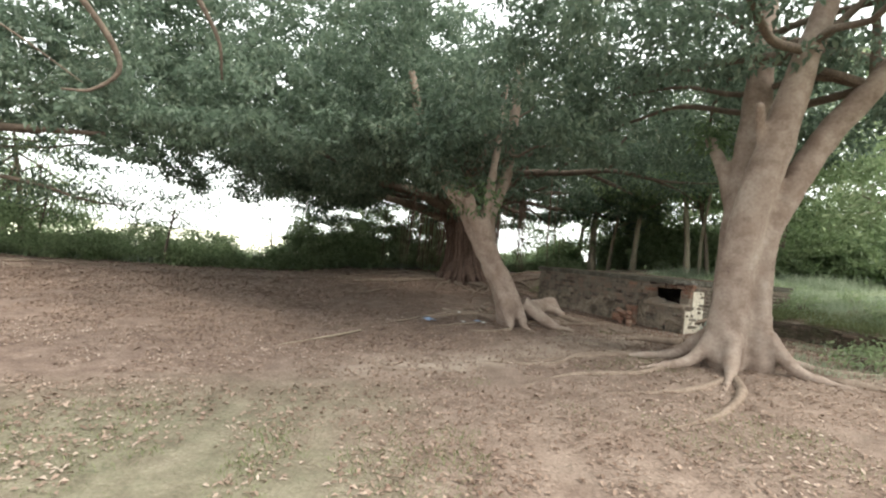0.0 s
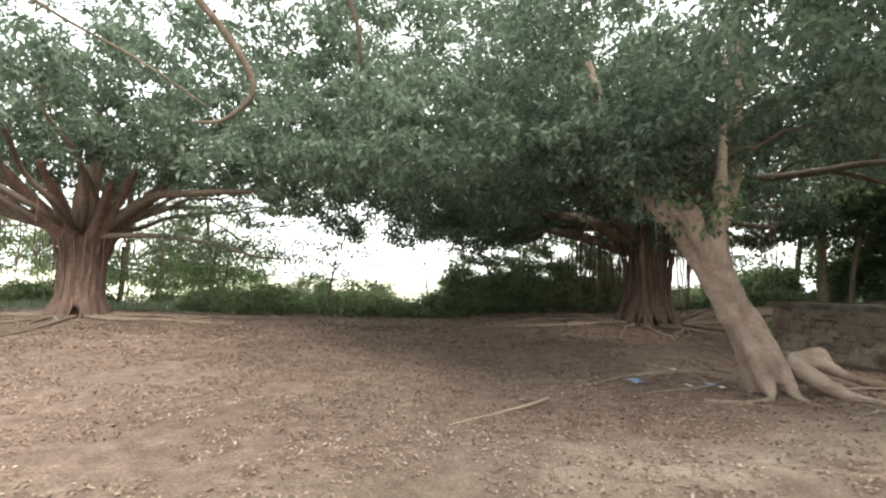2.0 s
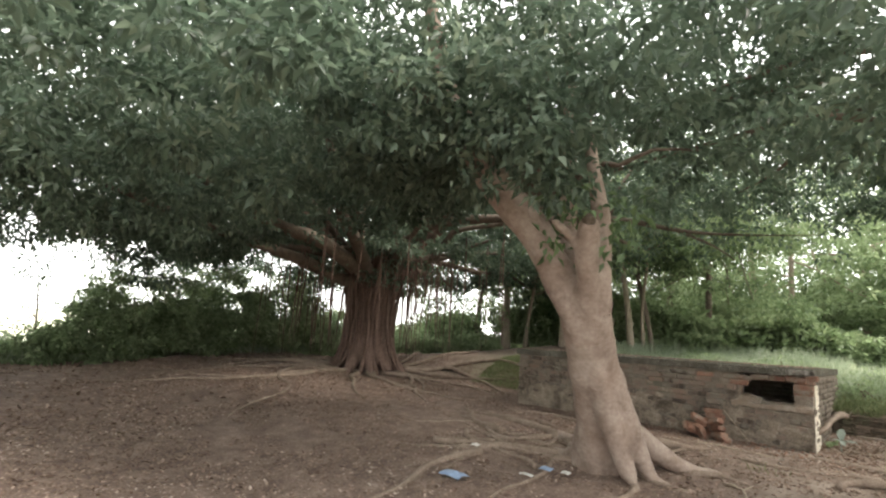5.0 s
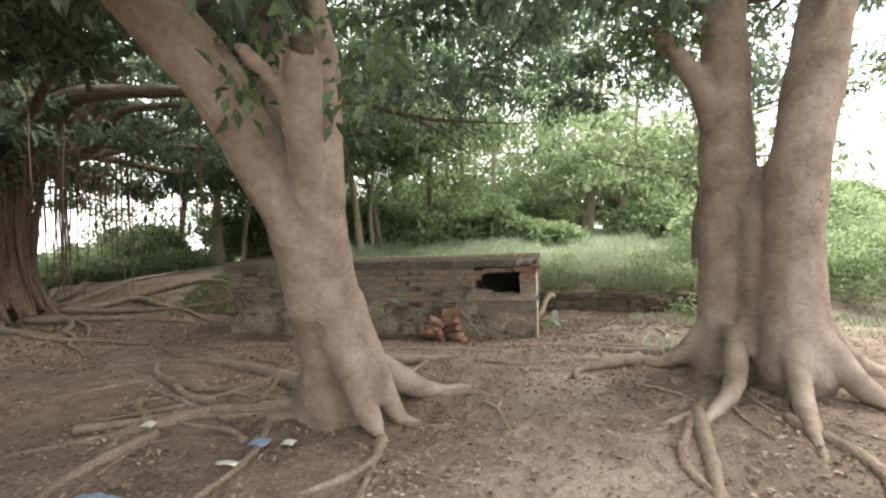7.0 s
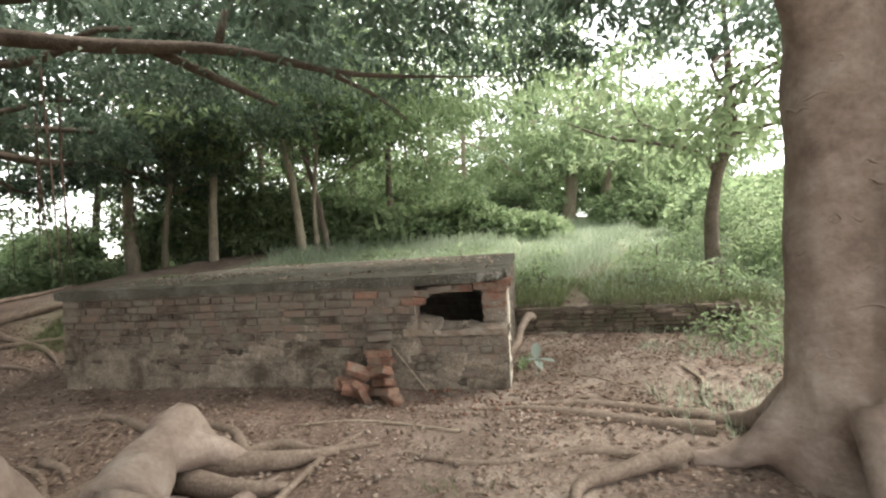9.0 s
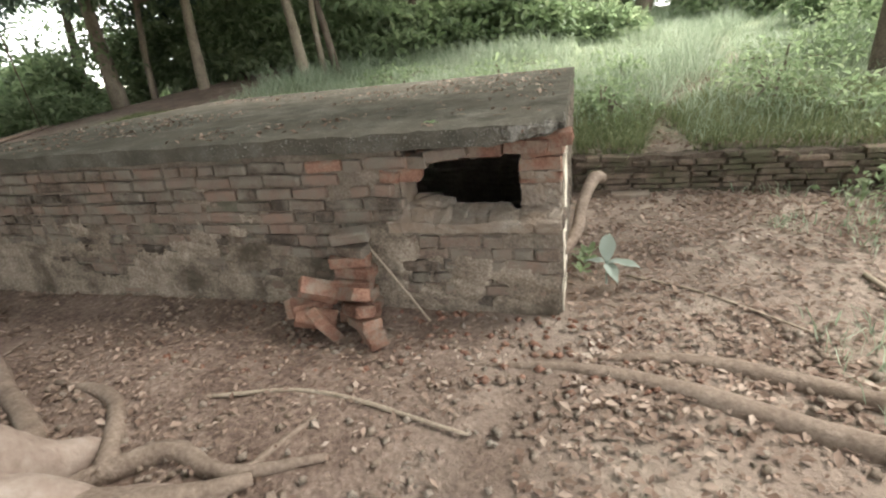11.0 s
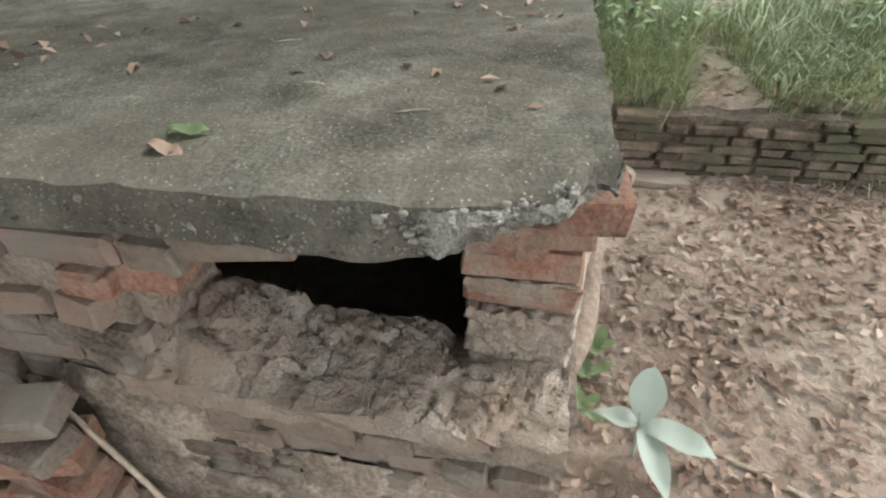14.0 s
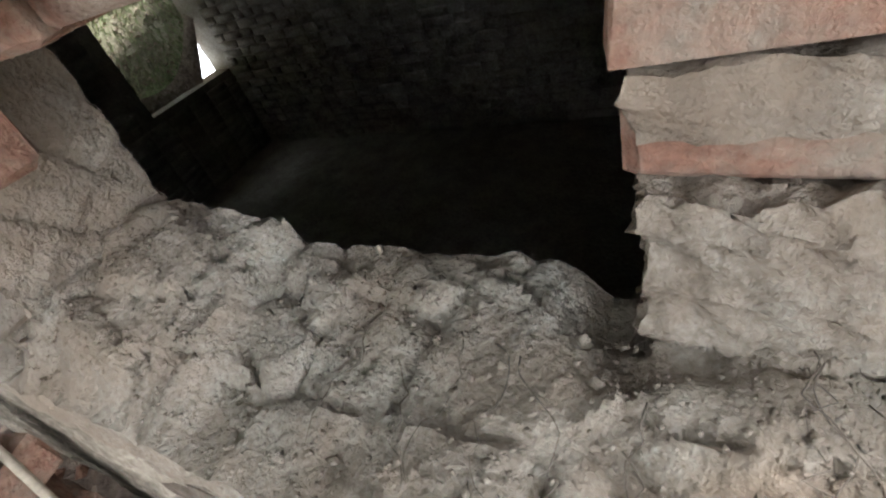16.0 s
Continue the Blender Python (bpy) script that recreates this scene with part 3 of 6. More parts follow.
pebble("pebble", (-0.097, 0.04, 0.883), (0.037, 0.022, 0.016), M_STONE, slab, 1.0, "smooth grey pebble set in concrete")
pebble("pebble", (-0.165, -0.03, 0.865), (0.011, 0.01, 0.014), M_CLEAN_BRICK, slab, 2.0, "small red stone")
for k in range(44):
    px = -0.28 + 0.28 * rng.random()
    pz = rng.uniform(0.83, 0.89)
    s = rng.uniform(0.002, 0.0055)
    py = float(slab_shape(np.array([[px, -0.072, pz]]))[0, 1]) - 0.002 + s * 0.85
    pebble("pebble", (px, py, pz), (s * 1.4, s, s * 0.8), M_STONE, slab, 3.0 + k, jag=0.35)

# grit of the worn slab edge
edge_grit = []
for k in range(900):
    q = rng.uniform(0.0015, 0.0045) if k % 9 else rng.uniform(0.005, 0.009)
    ex = -1.9 * rng.random() ** 1.6 + 0.02
    at = slab_shape(np.array([[ex, -0.065, rng.uniform(0.816, 0.9)]]))[0]
    v = (rng.normal(0, 1, (6, 3)) * 0.25 + [[1, 0, 0], [-1, 0, 0], [0, 1, 0], [0, -1, 0], [0, 0, 0.8], [0, 0, -0.8]]) * q + at
    edge_grit.append((v, np.array([[0, 2, 4], [2, 1, 4], [1, 3, 4], [3, 0, 4], [2, 0, 5], [1, 2, 5], [3, 1, 5], [0, 3, 5]])))
tagged(link_mesh("edge_grit", array_mesh("edge_grit", *joined(edge_grit)), M_BREAK, slab, "pale grit showing in the worn slab edge", smooth=False), kind="stuff")

# bricks of the front wall
COURSE = 0.07
rb = random.Random(3)
for c in range(12):
    z = -0.035 + COURSE * c
    x = 0.0 - (0.055 if c % 2 else 0.0)
    while x > -4.3:
        long = rb.random() < 0.55
        ln = (0.212 if long else 0.108)
        cx, x = x - ln / 2, x - ln - 0.011
        if cx - ln / 2 < -4.33:
            continue
        if z > 0.39 and cx > -0.78 and not (z > 0.71 and -0.9 < cx < -0.6):
            continue
        if rb.random() < 0.045 and z > 0.3:
            continue
        proud = rb.uniform(-0.011, 0.011) + (0.006 if 0.5 < z and cx < -0.8 else -0.006)
        red = -1.25 < cx < -0.8 and 0.5 < z < 0.75 and rb.random() < 0.45
        me = rb.choice(STRETCHERS if long else HEADERS)
        ob = lay(me, pose(cx, 0.006 - proud, z, rb.uniform(-3, 3), rb.uniform(-2, 2), rb.uniform(-3.5, 3.5)), tank)
        if red:
            ob.material_slots[0].link = "OBJECT"
            ob.material_slots[0].material = M_CLEAN_BRICK
# bricks beside the hole, set back from the face
for n, (cx, cy, cz, rx, ry, rz, me) in enumerate([(-0.098, 0.186, 0.594, 2, 0, -2, CLEAN[0]), (-0.1, 0.19, 0.664, -1, 1, -3, CLEAN[1]),
                                                 (-0.09, 0.185, 0.733, 3, -5, -3, CLEAN[2]), (-0.05, 0.17, 0.778, 4, -9, -4, CLEAN[3])]):
    lay(me, pose(cx, cy, cz, rx, ry, rz), tank)
rough_block("mortar_block", -0.195, 0.0, 0.115, 0.20, 0.43, 0.566, 0.006, 0.011, M_RUBBLE, tank, "pale crumbling lime mortar", freq=120)
rough_block("mortar_crust", -0.2, 0.0, 0.131, 0.2, 0.592, 0.632, 0.006, 0.008, M_RUBBLE, tank, "grey lime mortar crust", freq=75)
rough_block("mortar_core", -0.17, 0.0, 0.19, 0.23, 0.5, 0.80, 0.02, 0.006, M_MORTAR, tank, freq=30)


CELLS = np.random.default_rng(41).uniform([-0.9, -0.06], [0.02, 0.2], (46, 2))
CELL_TILT = np.random.default_rng(42).normal(0, 1, (46, 3))


def chunky(x, y):
    """Height of a surface broken into angular lumps with cracks between them."""
    wx, wy = x + 0.012 * wave(x * 30, y * 30, 0, 3.0), y + 0.012 * wave(x * 30, y * 30, 0, 8.0)
    d = np.hypot(wx[:, None] - CELLS[None, :, 0], (wy[:, None] - CELLS[None, :, 1]) * 1.25)
    two = np.partition(d, 1, axis=1)[:, :2]
    k = d.argmin(1)
    lump = 0.0045 * CELL_TILT[k, 0] + 0.045 * (CELL_TILT[k, 1] * (x - CELLS[k, 0]) + CELL_TILT[k, 2] * (y - CELLS[k, 1]))
    return lump - 0.012 * (1 - smooth01((two[:, 1] - two[:, 0]) / 0.009))


def ledge_shape(v):
    x, y, z = v[:, 0], v[:, 1], v[:, 2]
    top = smooth01((z - 0.36) / 0.06)
    rise = 0.03 * smooth01((y + 0.05) / 0.22) + 0.012 * wave(x * 9, y * 9, 0, 2.0) + 0.007 * np.abs(wave(x * 24, y * 24, 0, 5.0)) + 0.004 * wave(x * 90, y * 90, 0, 6.0)
    rise = rise + chunky(x, y)
    hump = 0.072 * (0.55 * smooth01((-x - HUMP) / 0.025) + 0.45 * smooth01((-x - HUMP) / 0.2)) * smooth01((y + 0.05) / 0.07) * (0.9 + 0.2 * wave(x * 12, y * 12, 0, 7.0))
    lip = 0.03 * wave(x * 16, 0, 0, 11.0)
    yy = np.where(y > 0.1, y + lip * 0.6, y - 0.018 * np.abs(wave(x * 10, z * 10, 0, 13.0)))
    cut = 0.055 * np.exp(-((x + NOTCH) / 0.028) ** 2) * smooth01((y - 0.07) / 0.08)
    return np.stack([x, yy, z + top * (rise + hump - cut)], -1)


HUMP, NOTCH = 0.55, 0.22
sill = rough_block("broken_sill", -0.88, 0.008, -0.05, 0.18, 0.37, 0.425, 0.007, 0.006, M_RUBBLE, tank, "broken sill of pale mortar and brick rubble", ledge_shape, freq=55)
for k, (a, b, c, s) in enumerate([(-0.68, 0.1, 0.46, 0.045), (-0.06, -0.02, 0.4, 0.05)]):
    pebble("rubble_stone", (a, b, c), (s * 1.3, s * 0.9, s * 0.55), M_RUBBLE, tank, 30.0 + k, "rough lump of mortar rubble", 0.4)
tubes("twig", [[(-0.455, 0.176, 0.42, 0.003), (-0.452, 0.18, 0.462, 0.0025)]], M_WOOD, tank, "broken dry twig stub", sides=5, step=0.02)
SV = np.empty(len(sill.data.vertices) * 3, np.float32)
sill.data.vertices.foreach_get("co", SV)
SV = SV.reshape(-1, 3)
SV = SV[SV[:, 2] > 0.4]


def sill_top(a, b):
    d = np.hypot(SV[:, 0] - a, SV[:, 1] - b)
    near_by = SV[d < 0.012]
    return float(near_by[:, 2].max()) if len(near_by) else float(SV[d.argmin(), 2])


# thin dead rootlets clinging to the sill
for k in range(13):
    a, b = rng.uniform(-0.42, -0.05), rng.uniform(0.02, 0.13)
    pts = [(a, b, 0.0007)]
    for s in range(9):
        pts.append((pts[-1][0] + rng.normal(0.002, 0.008), max(-0.04, pts[-1][1] - 0.011 + rng.normal(0, 0.005)), 0.0006 - 0.00004 * s))
    tubes("rootlet", [[(p, q, sill_top(p, q) + 0.0002, r) for p, q, r in pts]], M_DARK_BARK, tank, sides=4, step=0.02)


grit = []
for k in range(1500):
    a, b = rng.uniform(-0.84, 0.0), rng.uniform(-0.045, 0.15)
    q = rng.uniform(0.0008, 0.0032) if k % 12 else rng.uniform(0.003, 0.0065)
    v = (rng.normal(0, 1, (6, 3)) * 0.25 + [[1, 0, 0], [-1, 0, 0], [0, 1, 0], [0, -1, 0], [0, 0, 0.7], [0, 0, -0.7]]) * q + [a, b, sill_top(a, b)]
    grit.append((v, np.array([[0, 2, 4], [2, 1, 4], [1, 3, 4], [3, 0, 4], [2, 0, 5], [1, 2, 5], [3, 1, 5], [0, 3, 5]])))
tagged(link_mesh("grit", array_mesh("grit", *joined(grit)), M_RUBBLE, tank, "pale grit and crumbs on the broken sill", smooth=False), kind="stuff")

rough_block("jamb_rubble", -0.86, -0.775, 0.0, 0.195, 0.43, 0.79, 0.008, 0.013, M_RUBBLE, tank, "broken mortar and brick rubble of the jamb", freq=42)
# broken brick ends of the jamb, stepping back under the slab
for c, (jx, jy, jr) in enumerate([(-0.87, 0.05, 84), (-0.835, 0.06, 97), (-0.86, 0.05, 78), (-0.8, 0.035, 4), (-0.765, 0.03, -3)]):
    ob = lay((STRETCHERS if c < 3 else CLEAN)[c], pose(jx, jy, 0.455 + COURSE * c, 3 * (c % 3) - 3, 5 - 4 * (c % 2), jr), tank)
lay(STRETCHERS[2], pose(-0.55, 0.03, 0.768, 4, -5, 3), tank)
# the course left hanging under the slab over the hole
for c in range(3):
    lay(CLEAN[c + 1], pose(-0.61 + 0.222 * c, 0.1 + 0.012 * c, 0.75 + 0.006 * c, 3 - 2 * c, 1.5 * c - 1, 2 - 3 * c), tank)


# plaster clinging to the lower courses: a broken skin over the bricks
def plaster_skin(name, x0, x1, z0, z1, seed, limit, mat, label):
    xs, zs = np.arange(x0, x1, 0.012), np.arange(z0, z1, 0.012)
    Xp, Zp = np.meshgrid(xs, zs, indexing="ij")
    m = 1.5 * wave(Xp * 2.6, Zp * 4.5, 0, seed, 5) + 0.9 * wave(Xp * 9, Zp * 11, 0, seed + 3) + 0.5 * wave(Xp * 28, Zp * 34, 0, seed + 5) - (Zp - limit - 0.12 * smooth01((-Xp - 1.3) / 0.6) + 0.13 * smooth01((Xp + 0.95) / 0.2)) * 3.2
    thick = np.clip(m, -0.15, 0.35)
    groove = np.clip(np.abs(((Zp + 0.035) / COURSE) % 1 - 0.5) - 0.36, 0, 1) / 0.14
    Yp = -0.042 - 0.03 * thick + 0.013 * np.maximum(groove, 0.8 * (np.abs((Xp / 0.223 + 0.5 * (np.floor((Zp + 0.07) / COURSE) % 2)) % 1 - 0.5) > 0.465)) * (0.6 + 0.6 * wave(Xp * 6, Zp * 6, 0, seed + 8)) + 0.006 * wave(Xp * 30, Zp * 30, 0, seed) + 0.01 * wave(Xp * 5, Zp * 7, 0, seed + 9)
    v = np.stack([Xp, Yp, Zp], -1).reshape(-1, 3)
    n, k = Xp.shape
    i, j = np.meshgrid(np.arange(n - 1), np.arange(k - 1), indexing="ij")
    q = np.stack([i * k + j, (i + 1) * k + j, (i + 1) * k + j + 1, i * k + j + 1], -1).reshape(-1, 4)
    keep = m.reshape(-1)[q].max(1) > -0.1
    return link_mesh(name, array_mesh(name, v, q[keep]), mat, tank, label)


plaster_skin("plaster", -4.3, 0.0, -0.15, 0.6, 2.0, 0.17, M_PLASTER, "stained patchy lime plaster and dried mud")
plaster_skin("mortar_smear", -4.3, -0.95, 0.2, 0.79, 5.0, 0.19, M_PLASTER, "dark mortar smeared over the upper courses")
rough_block("limewash", 0.008, 0.019, 0.015, 0.2, -0.12, 0.33, 0.012, 0.007, M_WHITE, tank, "flaking whitewash on the side wall", freq=30)
rough_block("limewash", 0.008, 0.019, 0.2, 0.5, -0.12, 0.7, 0.014, 0.007, M_WHITE, tank, "flaking whitewash on the side wall", freq=30)

# bricks of the side wall, one skin, with whitewash left on the front end
chunks = []
rs = random.Random(8)
for c in range(12):
    y = 0.02 + (0.1 if c % 2 else 0)
    while y < 3.2:
        ln = 0.212 if rs.random() < 0.6 else 0.108
        z = -0.035 + COURSE * c
        if z > 0.4 and y < 0.23:
            y += ln + 0.011
            continue
        me = rs.choice(STRETCHERS if ln > 0.2 else HEADERS)
        co = np.empty(len(me.vertices) * 3, np.float32)
        me.vertices.foreach_get("co", co)
        co = co.reshape(-1, 3)
        co = np.stack([-co[:, 1] - 0.032 + rs.uniform(-0.005, 0.006), co[:, 0] + y + ln / 2, co[:, 2] + z], -1)
        me.calc_loop_triangles()
        tri = np.array([t.vertices[:] for t in me.loop_triangles])
        chunks.append((co, tri))
        y += ln + 0.011
side = link_mesh("side_bricks", array_mesh("side_bricks", *joined(chunks)), M_BRICK, tank, "side wall of weathered bricks with pale mortar", smooth=False)
tagged(side, kind="stuff")
chunks = []
for c in range(26):
    xx = -4.05
    z = DEEP + 0.1 + COURSE * c
    while xx < -0.2:
        ln = 0.212 if rs.random() < 0.6 else 0.108
        if z < 0.76:
            me = rs.choice(STRETCHERS if ln > 0.2 else HEADERS)
            co = np.empty(len(me.vertices) * 3, np.float32)
            me.vertices.foreach_get("co", co)
            co = co.reshape(-1, 3)
            me.calc_loop_triangles()
            chunks.append((co + [xx + ln / 2, 3.085 + rs.uniform(-0.006, 0.006), z], np.array([t.vertices[:] for t in me.loop_triangles])))
        xx += ln + 0.011
    y = 0.25
    while y < 3.0:
        ln = 0.212
        if z < -0.24 or (y + ln < 2.15 and z < 0.76):
            me = rs.choice(STRETCHERS)
            co = np.empty(len(me.vertices) * 3, np.float32)
            me.vertices.foreach_get("co", co)
            co = co.reshape(-1, 3)
            chunks.append((np.stack([-co[:, 1] - 4.135, co[:, 0] + y + ln / 2, co[:, 2] + z], -1), np.array([t.vertices[:] for t in me.loop_triangles])))
        y += ln + 0.011
tagged(link_mesh("inner_bricks", array_mesh("inner_bricks", *joined(chunks)), M_DARK_WALL, tank, "damp dark inner brick courses", smooth=False), kind="stuff")

# ---- low retaining wall ----
rwall = thing("retaining_wall", "low dark brick retaining wall holding back the grassy slope", "wall")
rough_block("wall_core", 0.03, 2.55, 1.89, 2.06, -0.3, 0.27, 0.04, 0.03, M_EARTH, rwall, "dark root-bound earth core")
for c in range(8):
    z = -0.07 + 0.047 * c
    x = 0.05 + (0.08 if c % 2 else 0)
    while x < 2.5:
        ln = 0.212 if rb.random() < 0.65 else 0.108
        if not (c == 7 and (rb.random() < 0.3 or 0.55 < x < 0.95)):
            ob = lay(rb.choice(STRETCHERS if ln > 0.2 else HEADERS), pose(x + ln / 2, 1.92 - rb.uniform(0, 0.02), z, rb.uniform(-4, 4), rb.uniform(-2, 2), rb.uniform(-4, 4)) @ Matrix.Diagonal((0.96, 1, 0.66, 1)), rwall)
            ob.material_slots[0].link = "OBJECT"
            ob.material_slots[0].material = M_OLD_BRICK
        x += ln + 0.012

# ---- fallen bricks and debris by the tank ----
g0 = lambda x, y: float(gz(x, y))
LOOSE = [(-1.06, -0.15, 0.395, 8, -4, 12), (-1.07, -0.16, 0.325, 2, 3, -6), (-1.08, -0.15, 0.258, 0, 2, 15), (-1.06, -0.15, 0.192, -3, 0, -8),
         (-1.08, -0.16, 0.126, 0, 3, 10), (-1.07, -0.15, 0.06, 0, 0, -5), (-1.05, -0.16, -0.006, 2, 2, 8), (-1.07, -0.16, -0.06, 0, 0, 0),
         (-1.23, -0.27, 0.13, 32, 28, 35), (-1.02, -0.3, 0.125, -28, -22, -38), (-1.0, -0.31, 0.045, -14, -14, -42), (-0.98, -0.31, -0.025, -4, -10, -40),
         (-1.36, -0.24, 0.02, 74, 12, 70), (-1.24, -0.33, 0.0, 38, 20, 20), (-1.17, -0.38, -0.02, 20, 60, 70), (-0.92, -0.36, -0.055, 6, 4, -48), (-1.29, -0.28, 0.055, 14, 4, 40)]
for k, (x, y, z, rx, ry, rz) in enumerate(LOOSE):
    ob = lay(CLEAN[k % 6] if k > 1 else STRETCHERS[k], pose(x, y, z, rx, ry, rz), None, "loose_brick")
    tagged(ob, "loose dusty red brick heaped against the tank wall", "brick", "loose bricks by the tank")
st = tubes("dry_stick", [[(-0.655, -0.21, -0.06, 0.006), (-0.86, -0.14, 0.17, 0.007), (-1.06, -0.085, 0.4, 0.006)]], M_WOOD, None, sides=6, step=0.05)
tagged(st, "thin dry stick leaning on the tank wall", "stick")
log = tubes("root_stump", [[(-0.02, 0.3, 0.1, 0.035), (0.07, 0.45, 0.17, 0.036), (0.11, 0.8, 0.25, 0.038), (0.19, 1.12, 0.32, 0.045), (0.24, 1.2, 0.29, 0.04)]], M_ROOT, None, sides=10, step=0.05)
tagged(log, "pale bent root stump leaning along the tank side", "root")
blk = rough_block("concrete_block", 0.34, 0.63, 1.72, 1.84, -0.09, 0.0, 0.03, 0.006, M_RUBBLE)
tagged(blk, "pale broken concrete block at the foot of the wall", "block")

# ---- trees ----
def ground_root(pts, lift=0.05):
    """A surface root: x, y, radius along the ground, half sunk."""
    return [(x, y, float(gz(x, y)) + r * lift, r) for x, y, r in pts]


def wander(start, heading, length, r0, seed, n=6, bend=0.35):
    q = random.Random(seed)
    x, y = start
    out = [(x, y, r0)]
    for k in range(1, n + 1):
        heading += q.uniform(-bend, bend)
        x, y = x + math.cos(heading) * length / n, y + math.sin(heading) * length / n
        out.append((x, y, r0 * (1 - 0.8 * k / n)))
    return out


def limb_to(a, b, r0, r1, seed, sag=0.0, n=5):
    q = random.Random(seed)
    a, b = np.array(a, float), np.array(b, float)
    d = np.linalg.norm(b - a)
    out = []
    for k in range(n + 1):
        u = k / n
        p = a + (b - a) * u
        p[2] += sag * d * 4 * u * (1 - u)
        if 0 < k < n:
            p += np.array([q.uniform(-1, 1), q.uniform(-1, 1), q.uniform(-0.7, 0.7)]) * 0.055 * d
        out.append((*p, r0 + (r1 - r0) * u))
    return out


def dome(n, centre, rx, ry, z_low, z_high, edge_drop=0.5, seed=1, shell=0.7):
    """Twig ends of a spreading crown: thickest along its ragged under side and rim."""
    q = np.random.default_rng(seed)
    ang, rad = q.random(n) * 2 * np.pi, np.sqrt(q.random(n))
    wob = 1 + 0.14 * np.sin(3 * ang + seed) + 0.1 * np.sin(7 * ang + 2 * seed)
    x, y = np.cos(ang) * rad * rx * wob, np.sin(ang) * rad * ry * wob
    low = z_low - edge_drop * rad ** 2 + 0.55 * wave(x * 0.9, y * 0.9, 0, seed, 3)
    top = low + (z_high - low) * np.sqrt(np.clip(1 - rad ** 2 * 0.93, 0.02, 1))
    u = q.random(n)
    u = np.where(q.random(n) < shell, u ** 2.2 * 0.6, u)
    return np.stack([centre[0] + x, centre[1] + y, low + (top - low) * u], -1)


def spread_feet(strands, first):
    """Let the root strands run out flat into the soil."""
    out = list(strands[:first])
    for s in strands[first:]:
        if len(s) <= 4:
            s = [(x, y, z, r * 0.64) for x, y, z, r in s]
        (x0, y0, z0, r0), (x1, y1, z1, r1) = s[0], s[1]
        if z0 > 0.5:
            out.append(s)
            continue
        fx, fy = x0 + (x0 - x1) * 1.1, y0 + (y0 - y1) * 1.1
        out.append([(fx + (x0 - x1) * 0.8, fy + (y0 - y1) * 0.5, float(gz(fx, fy)) - 0.06, r0 * 0.35), (fx, fy, float(gz(fx, fy)) - 0.02, r0 * 0.6), (x0, y0, float(gz(x0, y0)) + 0.02, r0 * 0.85), *s[1:]])
    return out


def fig_tree(name, label, strands, bark, at, roots=(), limbs=(), twigs=None, leaf=None, voxel=0.035, root_mat=None, rough=0.02, group="fig trees"):
    t = thing(name, label, "tree", (0, 0, 0), group)
    fused("trunk", spread_feet(strands, 1), bark, t, voxel=voxel, rough=rough, smooth=4)
    for k, r in enumerate(roots):
        tubes("root", [[(x, y, z - 0.008, q * 0.68) for x, y, z, q in r]], root_mat or M_ROOT, t, sides=8, step=0.07, rough=0.26)
    for k, l in enumerate(limbs):
        tubes("limb", [l], leaf.get("limb_mat", M_DARK_BARK) if leaf else M_DARK_BARK, t, sides=8, step=0.18, rough=0.1)
    return t


